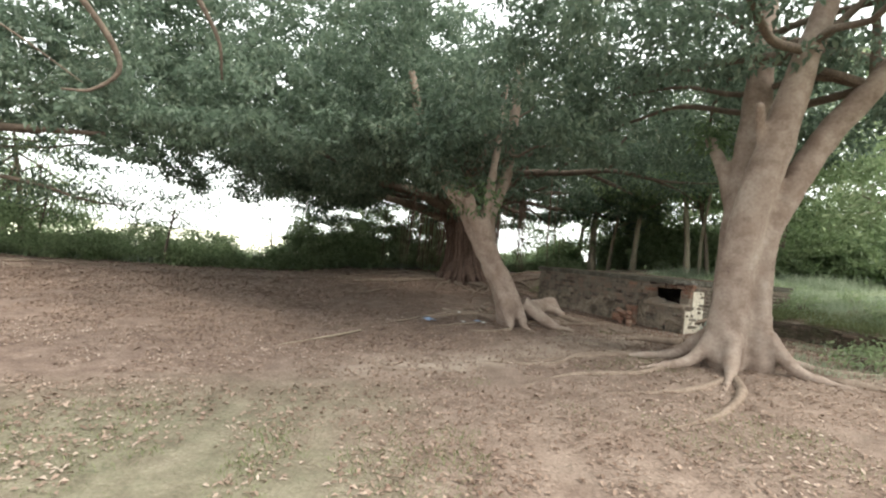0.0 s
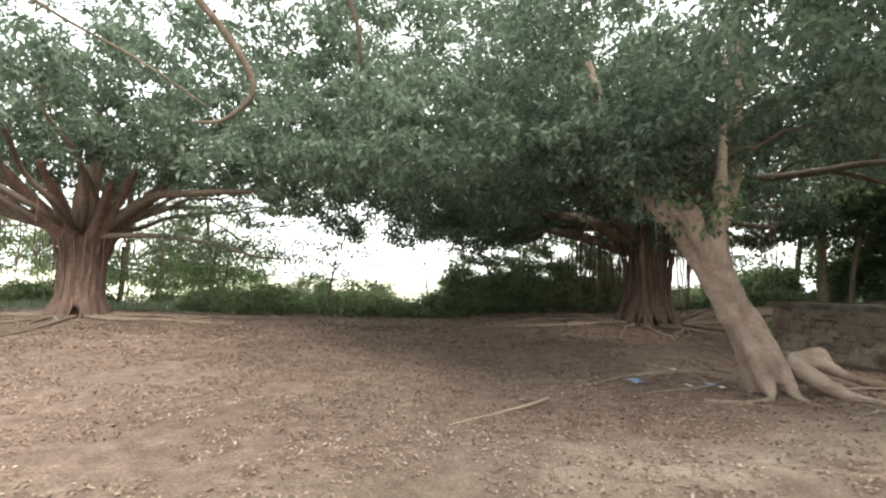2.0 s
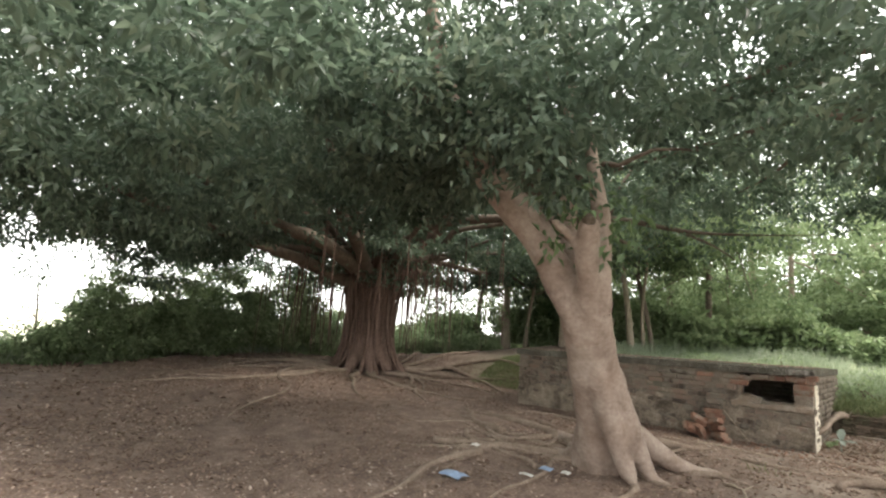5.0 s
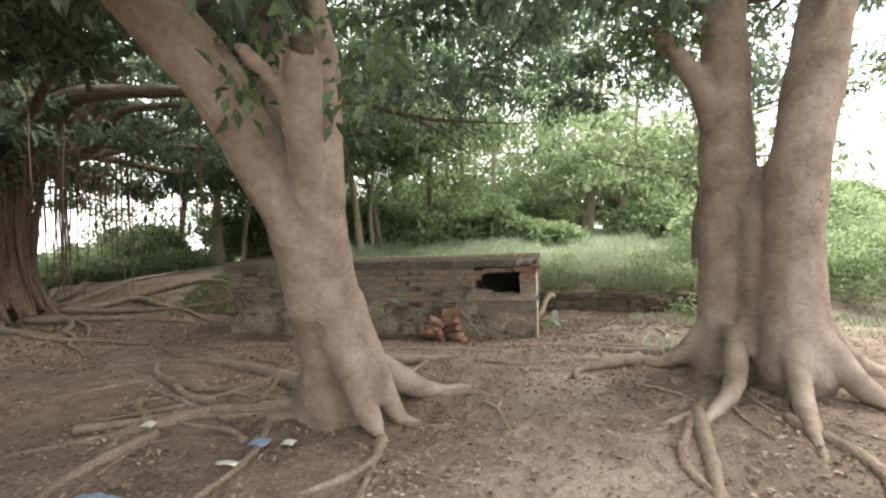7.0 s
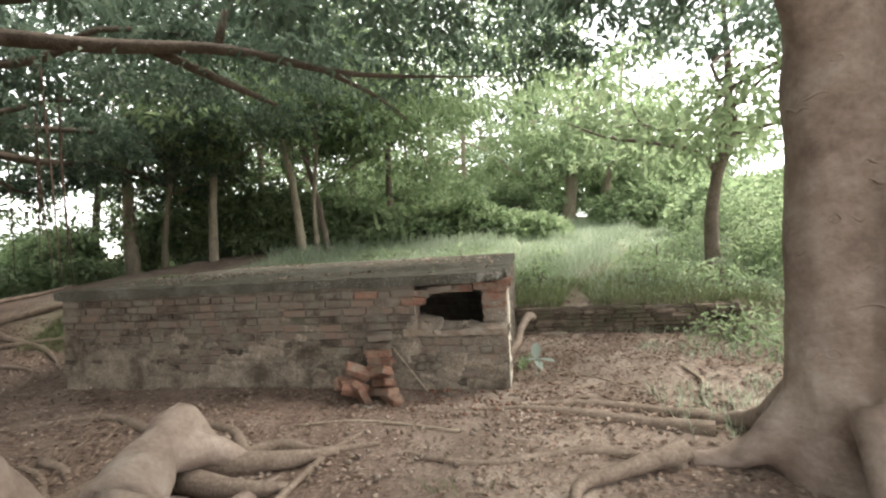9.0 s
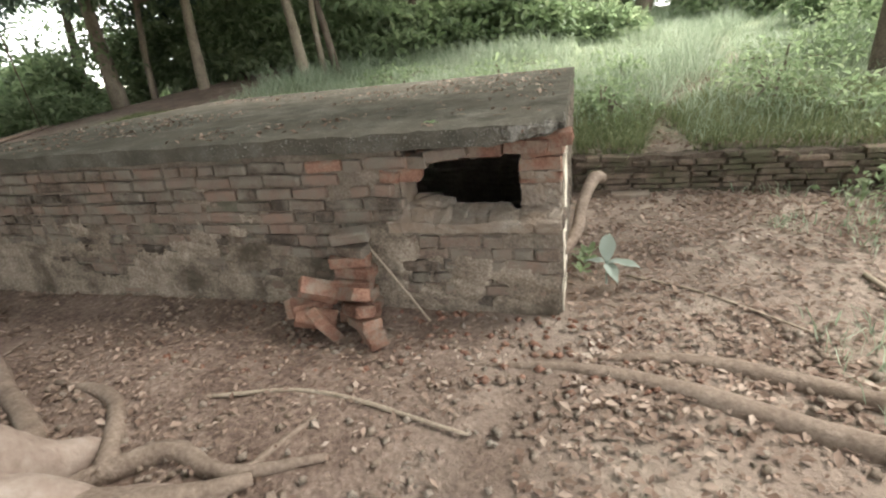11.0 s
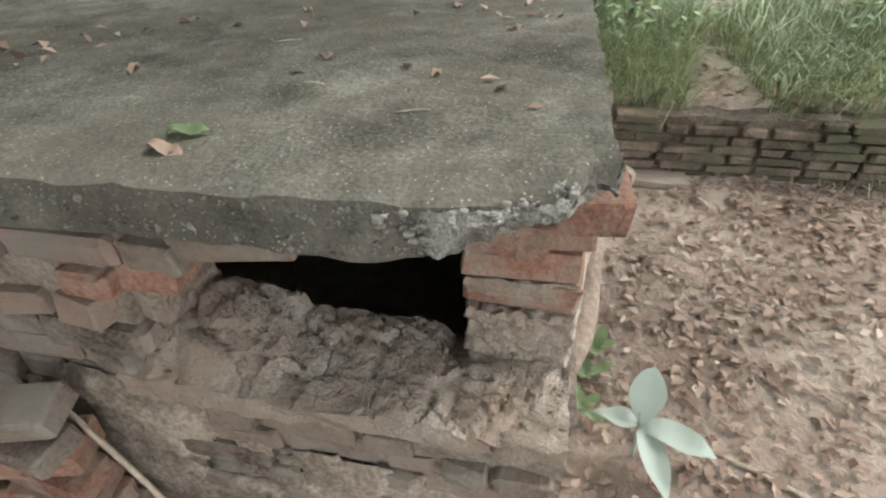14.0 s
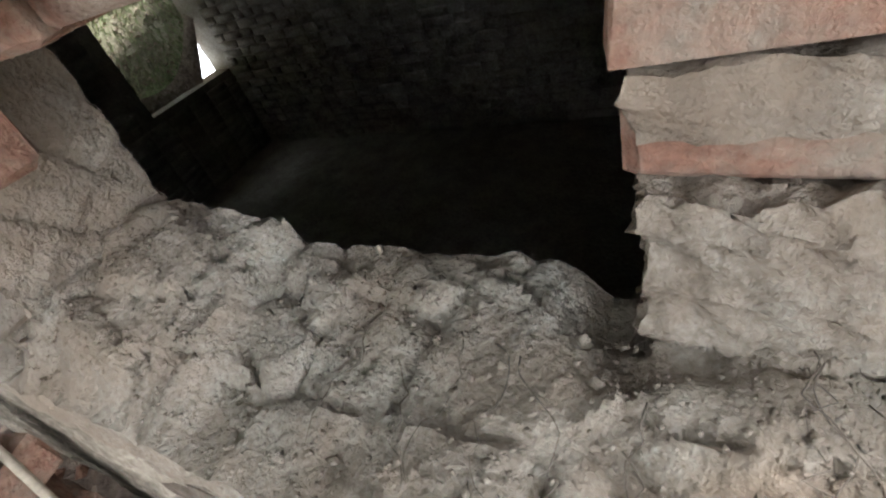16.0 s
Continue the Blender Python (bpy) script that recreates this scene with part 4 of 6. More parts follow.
# the leaning two-stemmed fig beside the path
A_STRANDS = [
    [(-1.5, -2.72, -0.45, 0.33), (-1.45, -2.85, 0.0, 0.27), (-1.38, -3.1, 0.45, 0.195), (-1.3, -3.45, 0.95, 0.19), (-1.25, -3.68, 1.35, 0.22), (-1.4, -3.55, 1.72, 0.17), (-1.68, -3.2, 2.1, 0.13), (-1.82, -2.95, 2.6, 0.115), (-1.87, -2.86, 3.3, 0.105), (-1.92, -2.8, 4.2, 0.085), (-2.0, -2.7, 5.0, 0.06)],
    [(-1.28, -3.72, 1.35, 0.19), (-1.55, -4.02, 2.0, 0.165), (-1.92, -4.36, 2.6, 0.14), (-2.2, -4.65, 3.4, 0.11), (-2.35, -4.85, 4.3, 0.06)],
    [(-0.98, -3.13, -0.32, 0.05), (-1.06, -3.1, -0.1, 0.085), (-1.16, -3.2, 0.3, 0.11), (-1.2, -3.45, 0.85, 0.12), (-1.14, -3.78, 1.35, 0.12), (-1.05, -3.97, 1.6, 0.11), (-0.99, -4.1, 1.8, 0.095), (-0.94, -4.19, 1.94, 0.085), (-0.91, -4.24, 2.0, 0.07)],
    [(-1.0, -4.02, 1.62, 0.07), (-1.08, -4.15, 1.85, 0.055), (-1.2, -4.3, 2.02, 0.04)],
    [(-0.92, -2.86, -0.3, 0.07), (-1.04, -2.92, 0.1, 0.11), (-1.14, -3.2, 0.6, 0.12), (-1.1, -3.55, 1.1, 0.1), (-1.02, -3.75, 1.45, 0.085), (-0.99, -3.8, 1.75, 0.075), (-1.08, -3.7, 2.3, 0.065), (-1.3, -3.5, 3.1, 0.055), (-1.5, -3.3, 4.2, 0.04)],
    [(-1.95, -2.75, -0.4, 0.1), (-1.7, -2.85, -0.1, 0.15), (-1.5, -3.0, 0.3, 0.16)],
    [(-2.4, -2.0, -0.35, 0.12), (-1.9, -2.3, -0.1, 0.17), (-1.55, -2.7, 0.15, 0.2)],
    [(-1.35, -1.9, -0.3, 0.1), (-1.4, -2.2, 0.02, 0.13), (-1.42, -2.6, 0.25, 0.18)],
    [(-0.78, -2.25, -0.35, 0.12), (-1.0, -2.45, -0.02, 0.17), (-1.22, -2.75, 0.25, 0.2)],
    [(-1.84, -1.36, -0.25, 0.13), (-1.87, -1.47, 0.03, 0.13), (-1.86, -1.58, 0.2, 0.12), (-1.8, -1.85, 0.13, 0.13), (-1.65, -2.3, 0.05, 0.19)],
    [(-2.12, -1.38, -0.25, 0.1), (-2.02, -1.55, 0.05, 0.12), (-1.85, -1.85, 0.1, 0.14)], [(-1.5, -1.46, -0.25, 0.1), (-1.64, -1.56, 0.03, 0.13), (-1.78, -1.8, 0.1, 0.14)],
]
A_ROOTS = [ground_root([(-0.98, -3.12, 0.06), (-0.93, -3.4, 0.055), (-1.05, -3.62, 0.045), (-1.25, -3.8, 0.02)]), ground_root([(-0.95, -3.35, 0.04), (-0.9, -3.6, 0.03), (-0.9, -3.9, 0.015)]),
           ground_root([(-1.9, -2.75, 0.1), (-2.5, -2.9, 0.09), (-2.9, -3.3, 0.06), (-3.5, -3.7, 0.02)]), ground_root([(-2.3, -2.1, 0.11), (-2.8, -1.8, 0.1), (-3.6, -1.6, 0.07), (-4.4, -1.7, 0.03)]),
           ground_root([(-1.75, -1.6, 0.1), (-2.1, -1.25, 0.09), (-2.6, -1.0, 0.07), (-3.2, -0.75, 0.05), (-3.9, -1.1, 0.03)]),
           ground_root([(-1.75, -1.45, 0.075), (-1.45, -1.2, 0.07), (-1.15, -1.25, 0.045), (-0.8, -1.12, 0.02)]), ground_root([(-0.8, -2.3, 0.07), (-0.5, -2.2, 0.05), (-0.2, -2.35, 0.02)]),
           ground_root([(-1.6, -1.35, 0.08), (-1.95, -0.98, 0.06), (-2.4, -0.9, 0.03)])]
A_ROOTS += [ground_root([(-1.84, -1.55, 0.11), (-1.52, -1.5, 0.1), (-1.22, -1.4, 0.075), (-1.02, -1.26, 0.03)], 0.5), ground_root([(-1.78, -1.7, 0.1), (-1.45, -1.75, 0.08), (-1.15, -1.68, 0.04)], 0.5)]
A_ROOTS += [ground_root(wander((-1.7 - 0.1 * k, -2.9 + 0.16 * k), 3.4 - 0.22 * k, 1.6 + 0.35 * (k % 3), 0.035 + 0.008 * (k % 3), 90 + k)) for k in range(7)]
A_ROOTS += [ground_root(wander((-1.9 - 0.35 * (k % 5), -3.3 + 0.3 * (k % 7)), 2.2 + 0.33 * k, 1.5 + 0.3 * (k % 4), 0.04 + 0.012 * (k % 4), 500 + k, 7, 0.5), 0.35) for k in range(17)]
A_ENDS = dome(400, (-2.2, -2.4), 3.4, 3.4, 3.1, 6.4, 0.5, seed=3)
A_ENDS = A_ENDS[~((A_ENDS[:, 1] > -2.3) & (A_ENDS[:, 2] < 3.9))]
A_LIMBS = [limb_to((-2.0, -3.6, 2.5), A_ENDS[(k * 29) % len(A_ENDS)], 0.05, 0.012, 60 + k, 0.06) for k in range(16)]
tree_a = fig_tree("leaning_fig_tree", "leaning pale-barked fig tree with twin stems and exposed roots", A_STRANDS, M_PALE_BARK, None, A_ROOTS, A_LIMBS, leaf={}, voxel=0.03, rough=0.028)
foliage("crown", A_ENDS, 70, 0.33, 0.12, M_LEAF_DARK, tree_a, "dense dark green crown of small leaves")
veil = np.stack([rng.uniform(-3.4, -1.1, 105), rng.uniform(-5.4, -3.4, 105), rng.uniform(2.5, 4.4, 105)], -1)
veil = np.vstack([veil, np.stack([rng.uniform(-2.0, -0.7, 34), rng.uniform(-5.1, -4.4, 34), rng.uniform(2.15, 3.2, 34)], -1)])
foliage("low_crown", veil, 44, 0.3, 0.11, M_LEAF_DARK, tree_a, "leafy sprays round the forking limbs", droop=0.6)
# solid plug; its dark colour stands for shade inside the limb's hollow
tubes("hollow_plug", [[(-0.925, -4.215, 1.955, 0.05), (-0.897, -4.265, 2.022, 0.052), (-0.893, -4.272, 2.032, 0.04)]], M_EARTH, tree_a, "dark plug painted as the shaded hollow of a broken limb", sides=12, step=0.02)
brow = np.stack([rng.uniform(-4.6, -1.4, 75), rng.uniform(-6.2, -3.8, 75), rng.uniform(4.4, 6.3, 75)], -1)
foliage("outer_crown", brow, 60, 0.36, 0.12, M_LEAF_DARK, tree_a, "outer sprays of the crown over the clearing")
hang = np.array([(-1.0 + 0.35 * math.cos(a), -4.0 + 0.3 * math.sin(a), 2.0 + 0.25 * math.sin(3 * a)) for a in np.linspace(0, 6.3, 12)])
foliage("leaf_sprays", hang, 16, 0.22, 0.11, M_LEAF_MID, tree_a, "small sprays of leaves on the stem", droop=0.8)

# the big pale fig on the right of the path
B_STRANDS = [
    [(1.74, -1.36, -0.4, 0.36), (1.78, -1.35, 0.1, 0.31), (1.78, -1.35, 0.7, 0.255), (1.78, -1.35, 1.3, 0.245), (1.78, -1.33, 2.0, 0.235), (1.79, -1.3, 2.6, 0.21), (1.8, -1.22, 3.4, 0.19), (1.7, -1.05, 4.6, 0.15), (1.6, -0.7, 6.0, 0.1)],
    [(2.05, -1.92, -0.4, 0.31), (2.06, -1.89, 0.1, 0.255), (2.08, -1.85, 0.8, 0.225), (2.12, -1.82, 1.4, 0.225), (2.24, -1.77, 2.1, 0.22), (2.42, -1.7, 2.9, 0.2), (2.62, -1.55, 4.0, 0.15), (2.9, -1.3, 5.4, 0.1)],
    [(2.38, -1.6, -0.4, 0.18), (2.33, -1.58, 0.2, 0.125), (2.29, -1.56, 0.9, 0.115), (2.31, -1.53, 1.6, 0.13), (2.42, -1.36, 2.2, 0.17), (2.6, -1.12, 2.85, 0.16), (3.0, -0.9, 3.5, 0.14), (3.6, -0.5, 4.5, 0.1)],
    [(1.72, -1.38, 2.0, 0.15), (1.58, -1.4, 2.42, 0.125), (1.42, -1.38, 2.72, 0.1), (1.25, -1.34, 2.98, 0.085), (1.18, -1.32, 3.12, 0.075)],
    [(1.96, -1.72, -0.3, 0.2), (1.95, -1.64, 0.2, 0.21), (1.96, -1.62, 0.9, 0.2), (1.98, -1.6, 1.45, 0.16), (2.0, -1.56, 1.7, 0.1)],
    [(2.3, -1.72, 2.5, 0.14), (2.32, -1.95, 2.95, 0.1), (2.4, -2.1, 3.2, 0.085)],
    [(1.3, -2.45, -0.3, 0.09), (1.55, -2.1, -0.05, 0.13), (1.72, -1.65, 0.3, 0.16)], [(1.8, -2.7, -0.35, 0.1), (1.92, -2.3, -0.05, 0.13), (2.0, -2.0, 0.3, 0.15)],
    [(2.55, -2.5, -0.35, 0.1), (2.38, -2.2, -0.02, 0.14), (2.22, -1.95, 0.3, 0.16)], [(1.05, -1.3, -0.25, 0.1), (1.35, -1.33, 0.0, 0.14), (1.62, -1.35, 0.35, 0.17)],
    [(1.45, -0.7, -0.25, 0.1), (1.58, -0.95, 0.02, 0.14), (1.7, -1.2, 0.35, 0.17)], [(3.0, -1.4, -0.3, 0.1), (2.7, -1.5, 0.0, 0.13), (2.42, -1.56, 0.35, 0.12)],
    [(2.5, -0.7, -0.25, 0.1), (2.3, -1.0, 0.02, 0.13), (2.05, -1.25, 0.35, 0.15)]]
B_ROOTS = [ground_root([(1.3, -0.9, 0.11), (0.96, -0.78, 0.085), (0.42, -0.55, 0.065), (0.0, -0.47, 0.04), (-0.4, -0.5, 0.02)]), ground_root([(1.4, -0.75, 0.1), (1.15, -0.55, 0.08), (0.6, -0.36, 0.055), (0.15, -0.38, 0.03)]),
           ground_root([(1.0, -1.3, 0.1), (0.7, -1.45, 0.07), (0.42, -1.6, 0.055), (0.36, -1.8, 0.04)], 0.8), ground_root([(1.0, -1.35, 0.08), (0.5, -1.2, 0.06), (-0.1, -1.35, 0.04), (-0.6, -1.25, 0.02)]),
           ground_root([(1.2, -2.4, 0.1), (1.1, -2.9, 0.09), (1.0, -3.45, 0.07), (0.85, -4.1, 0.03)]), ground_root([(1.25, -2.4, 0.08), (0.95, -2.65, 0.05), (0.75, -2.9, 0.025)]),
           ground_root([(1.75, -2.5, 0.09), (1.9, -3.2, 0.07), (1.6, -4.0, 0.05), (1.7, -4.8, 0.02)]), ground_root([(2.5, -2.3, 0.1), (2.9, -2.8, 0.08), (3.2, -3.6, 0.05), (3.2, -4.4, 0.02)]),
           ground_root([(2.9, -1.2, 0.1), (3.5, -1.0, 0.08), (4.2, -1.2, 0.04), (4.8, -1.0, 0.02)]), ground_root([(2.5, -0.7, 0.1), (2.9, -0.1, 0.07), (3.2, 0.6, 0.03)]),
           ground_root([(1.3, -2.2, 0.08), (0.9, -3.2, 0.06), (1.1, -3.9, 0.045), (0.6, -4.6, 0.02)]), ground_root([(2.4, -2.2, 0.08), (2.6, -3.2, 0.06), (2.3, -4.1, 0.03)])]
B_ROOTS += [ground_root(wander((1.9 + 0.3 * math.cos(k), -1.7 + 0.3 * math.sin(k)), 3.6 + 0.42 * k, 2.2, 0.045, 130 + k)) for k in range(7)]
B_ENDS = dome(430, (2.2, -0.8), 4.6, 4.4, 4.0, 7.5, 0.7, seed=5)
B_LIMBS = [limb_to(((1.7, -1.05, 4.5), (2.6, -1.55, 3.9), (3.0, -0.9, 3.5))[k % 3], B_ENDS[k * 23], 0.06, 0.012, 160 + k, 0.05) for k in range(18)]
tree_b = fig_tree("great_fig_tree", "massive smooth pale-barked fig tree with buttressed spreading roots", B_STRANDS, M_PALE_BARK, None, B_ROOTS, B_LIMBS, leaf={}, voxel=0.035)
foliage("crown", B_ENDS, 70, 0.37, 0.125, M_LEAF_DARK, tree_b, "high dark green crown of small leaves")
B_REACH = dome(90, (-0.6, -1.4), 2.6, 2.2, 4.7, 7.2, 0.2, seed=29)
foliage("reaching_crown", B_REACH, 60, 0.46, 0.125, M_LEAF_DARK, tree_b, "part of the crown reaching over the path")
# added foliage, mostly out of view, that keeps sun patches off the clearing
B_SHADE = dome(115, (4.2, -5.2), 3.2, 2.6, 5.2, 7.5, 0.2, seed=31)
foliage("shading_crown", B_SHADE, 60, 0.46, 0.125, M_LEAF_DARK, tree_b, "unseen foliage added to shade the clearing")
B_TIPS = np.array([(0.9 + 0.5 * rng.random(), -1.5 + 0.6 * rng.random(), 2.8 + 0.5 * rng.random()) for k in range(14)])
foliage("leaf_sprays", B_TIPS, 26, 0.28, 0.1, M_LEAF_MID, tree_b, "leaf sprays on the low branch", droop=0.7)


# knots and bark ridges of the pale trunks
def bark_marks(tree, axis_at, knots, ridges, z0, z1, face, seed):
    """Ringed knots and short raised ridges laid on the trunk's skin, on the side that face names (degrees, span)."""
    q = random.Random(seed)
    trunk = [c for c in tree.children if c.name.startswith("trunk")][0].data
    tree_of_faces = BVHTree.FromPolygons([v.co.copy() for v in trunk.vertices], [tuple(p.vertices) for p in trunk.polygons])

    def skin(z, deg):
        ax, ay = axis_at(z)
        out = Vector((math.cos(radians(deg)), math.sin(radians(deg)), 0))
        return tree_of_faces.ray_cast(Vector((ax, ay, z)) + out * 1.2, -out, 1.3)[:2]

    for k in range(knots):
        at, no = skin(q.uniform(z0, z1), face[0] + q.uniform(-face[1], face[1]))
        if at is None:
            continue
        turn = no.to_track_quat("Z", "Y").to_matrix()
        s = q.uniform(0.008, 0.02)
        loop = [(*(at + turn @ Vector((math.cos(a) * s * 1.5, math.sin(a) * s * (1 + 0.3 * math.sin(2 * a + k)), -0.1 * s))), s * 0.26) for a in np.linspace(0, 2 * math.pi, 11)]
        tubes("knot", [loop], M_PALE_BARK, tree, "ringed branch knot", sides=6, step=0.02)
    for k in range(ridges):
        z, deg, span = q.uniform(z0, z1), face[0] + q.uniform(-face[1], face[1]), q.uniform(6, 18)
        pts = []
        for u in np.linspace(-1, 1, 7):
            at, no = skin(z + 0.012 * math.sin(3 * u + k), deg + span * u)
            if at is not None:
                pts.append((*at, 0.007 * (1.05 - abs(u)) + 0.001))
        if len(pts) == 7:
            tubes("bark_ridge", [pts], M_PALE_BARK, tree, sides=5, step=0.03, rough=0.3)


bark_marks(tree_a, lambda z: (-1.45 + 0.13 * z, -2.85 - 0.62 * z), 11, 12, 0.15, 1.3, (-60, 75), 71)
bark_marks(tree_b, lambda z: (1.81, -1.35), 8, 16, 0.4, 2.5, (215, 50), 72)
bark_marks(tree_b, lambda z: (2.14 + 0.06 * max(0, z - 1.2), -1.82), 9, 16, 0.4, 2.5, (260, 60), 73)


# the two banyans with hanging roots
def banyan(label, cx, cy, girth, seed, rx, ry, z_low, z_high, n, per, leaf_len, low_limbs, aerial, fork=2.0):
    q = random.Random(seed)
    strands, base = [], float(gz(cx, cy))
    for k in range(11):
        a = k / 11 * 2 * math.pi + q.uniform(-0.2, 0.2)
        ca, sa = math.cos(a), math.sin(a)
        r = girth * 0.66
        strands.append([(cx + ca * girth * 1.75, cy + sa * girth * 1.75, base - 0.2, 0.06), (cx + ca * girth * 1.15, cy + sa * girth * 1.15, base + 0.14, 0.15), (cx + ca * r, cy + sa * r, base + 0.7, 0.21),
                        (cx + ca * r * 0.85, cy + sa * r * 0.85, base + 1.4, 0.22), (cx + ca * r, cy + sa * r, base + fork, 0.21), (cx + ca * (r + 0.7), cy + sa * (r + 0.7), base + fork + 0.7 + q.uniform(0, 0.5), 0.15), (cx + ca * (r + 1.6), cy + sa * (r + 1.6), base + fork + 1.5 + q.uniform(0, 0.9), 0.1)])
    strands.append([(cx, cy, base - 0.2, girth * 0.7), (cx, cy, base + fork, girth * 0.68), (cx + 0.1, cy, base + fork + 1.5, 0.3), (cx, cy + 0.2, base + fork + 3, 0.2)])
    t = thing("banyan_tree", label, "tree", (0, 0, 0), "banyan trees")
    fused("trunk", strands, M_RED_BARK, t, "reddish fluted trunk of fused roots", voxel=0.05, smooth=4, rough=0.03)
    ends = dome(n, (cx, cy), rx, ry, z_low, z_high, 0.55, seed=seed)
    ends = ends[~((ends[:, 0] > -6.2) & (ends[:, 1] > -2.6) & (ends[:, 2] < 3.7))]
    n = len(ends)
    for k in range(24):
        e = ends[(k * 37) % n]
        a = math.atan2(e[1] - cy, e[0] - cx)
        tubes("limb", [limb_to((cx + math.cos(a) * girth, cy + math.sin(a) * girth, base + fork + 0.5), e, 0.1, 0.02, seed * 50 + k, 0.05)], M_DARK_BARK, t, sides=7, step=0.3)
    for k, l in enumerate(low_limbs):
        tubes("limb", [l], M_DARK_BARK, t, sides=8, step=0.2)
    for k in range(26):
        a = k / 26 * 6.28 + q.uniform(-0.1, 0.1)
        pts = []
        for u in (0, 0.15, 0.35, 0.6, 0.85, 1.0):
            rr = girth * (1.55 if u == 0 else 1.12 if u == 0.15 else 0.97) + q.uniform(-0.03, 0.05) + (0.5 * (u - 0.6) if u > 0.6 else 0)
            aa = a + q.uniform(-0.09, 0.09)
            pts.append((cx + math.cos(aa) * rr, cy + math.sin(aa) * rr, base - 0.05 + u * (fork + 0.5), (0.03 + 0.008 * (k % 5)) * (1 - 0.4 * u)))
        tubes("clinging_root", [pts], M_RED_BARK, t, sides=6, step=0.2, rough=0.3)
    for k in range(aerial):
        a, d = q.uniform(0, 6.3), girth + 0.1 + (3.0 if k % 3 == 0 else 1.5) * q.random() ** 1.3
        x, y, top = cx + math.cos(a) * d, cy + math.sin(a) * d, base + fork + 0.3 + 0.4 * (d - girth)
        bot = base + q.choice((0.5, 0.8, 1.1, 1.4, 0.3))
        tubes("aerial_root", [[(x, y, top, 0.014), (x + q.uniform(-0.06, 0.06), y + q.uniform(-0.06, 0.06), (top + bot) / 2, 0.012), (x + q.uniform(-0.1, 0.1), y + q.uniform(-0.1, 0.1), bot, 0.005)]], M_RED_BARK, t, sides=5, step=0.4)
    for k in range(24):
        a = k / 24 * 6.28 + q.uniform(-0.15, 0.15)
        r = ground_root(wander((cx + math.cos(a) * girth * 1.5, cy + math.sin(a) * girth * 1.5), a, q.uniform(2, 5.5), 0.062, seed * 20 + k, 7, 0.6), 0.75)
        tubes("root", [r], M_ROOT, t, sides=6, step=0.15, rough=0.2)
    foliage("crown", ends, per, 0.3, leaf_len, M_LEAF_DARK, t, "wide low crown of dark green leaves")
    return t, ends


LOW_C = [[(-8.6, -0.2, 2.2, 0.18), (-7.6, -1.5, 2.85, 0.14), (-6.5, -2.8, 3.2, 0.1), (-5.2, -4.0, 3.8, 0.06)], [(-9.0, -0.3, 2.1, 0.17), (-8.9, -2.2, 2.5, 0.13), (-8.6, -4.0, 2.7, 0.09), (-8.2, -6.0, 3.0, 0.05)], [(-8.4, 0.2, 2.3, 0.17), (-7.4, 0.1, 3.3, 0.13), (-6.4, -0.6, 4.4, 0.08)], [(-8.7, -0.3, 2.3, 0.15), (-8.0, -1.2, 3.4, 0.12), (-7.6, -2.2, 4.6, 0.08)], [(-8.5, -0.3, 2.2, 0.2), (-8.0, -2.0, 2.75, 0.16), (-7.6, -3.6, 2.9, 0.12), (-7.2, -5.4, 3.4, 0.07)], [(-8.3, 0.1, 2.4, 0.18), (-6.8, -0.4, 3.3, 0.14), (-5.2, -0.2, 3.4, 0.095), (-4.0, 0.3, 3.35, 0.08), (-2.9, 0.8, 3.36, 0.06), (-1.7, 1.0, 3.05, 0.035), (-0.7, 1.0, 2.9, 0.015), (0.1, 1.1, 2.85, 0.005)],
         [(-3.6, 0.6, 3.36, 0.06), (-2.9, 1.0, 3.0, 0.04), (-2.5, 1.1, 2.8, 0.02)], [(-3.0, 0.8, 3.4, 0.05), (-2.9, 0.9, 3.9, 0.04), (-2.6, 1.2, 4.6, 0.02)],
         [(-8.3, 0.0, 2.5, 0.15), (-6.5, 0.2, 3.9, 0.1), (-4.6, 0.8, 4.2, 0.07), (-3.0, 0.6, 4.0, 0.03)], [(-1.9, 1.0, 3.1, 0.03), (-1.4, 1.3, 2.85, 0.02), (-1.1, 1.5, 2.6, 0.01)]]
tree_c, C_ENDS = banyan("banyan tree with reddish fused trunk and hanging aerial roots", -8.95, 0.15, 0.62, 11, 7.4, 7.0, 3.0, 8.0, 1350, 58, 0.145, LOW_C, 150, 2.1)
LOW_D = [[(-11.0, -15.4, 2.2, 0.16), (-10.4, -13.9, 3.1, 0.13), (-9.8, -12.6, 3.2, 0.1), (-9.2, -10.5, 3.3, 0.05)], [(-10.9, -15.5, 2.0, 0.1), (-10.4, -13.6, 2.05, 0.07), (-9.8, -12.0, 1.85, 0.05), (-9.5, -10.8, 1.55, 0.03), (-9.2, -9.8, 1.5, 0.012)], [(-11.2, -16.4, 2.2, 0.14), (-11.4, -18, 3.4, 0.1), (-11.4, -20, 4.4, 0.06)]]
tree_d, D_ENDS = banyan("spreading banyan tree with reddish trunk at the far edge", -11.3, -15.95, 0.55, 13, 7.2, 7.4, 4.0, 9.0, 700, 52, 0.155, LOW_D, 26, 1.9)
# between the banyans the foliage runs together and hangs low over the clearing edge
gap = dome(520, (-6.0, -6.5), 4.8, 5.0, 2.75, 6.4, 0.25, seed=17, shell=0.8)
gap = gap[gap[:, 1] > -10.2]
gap = gap[~((gap[:, 0] > -7.5) & (gap[:, 1] > -4.4) & (gap[:, 2] < 3.4))]
foliage("low_crown", gap, 60, 0.29, 0.13, M_LEAF_DARK, tree_c, "low outer sprays of the crown")

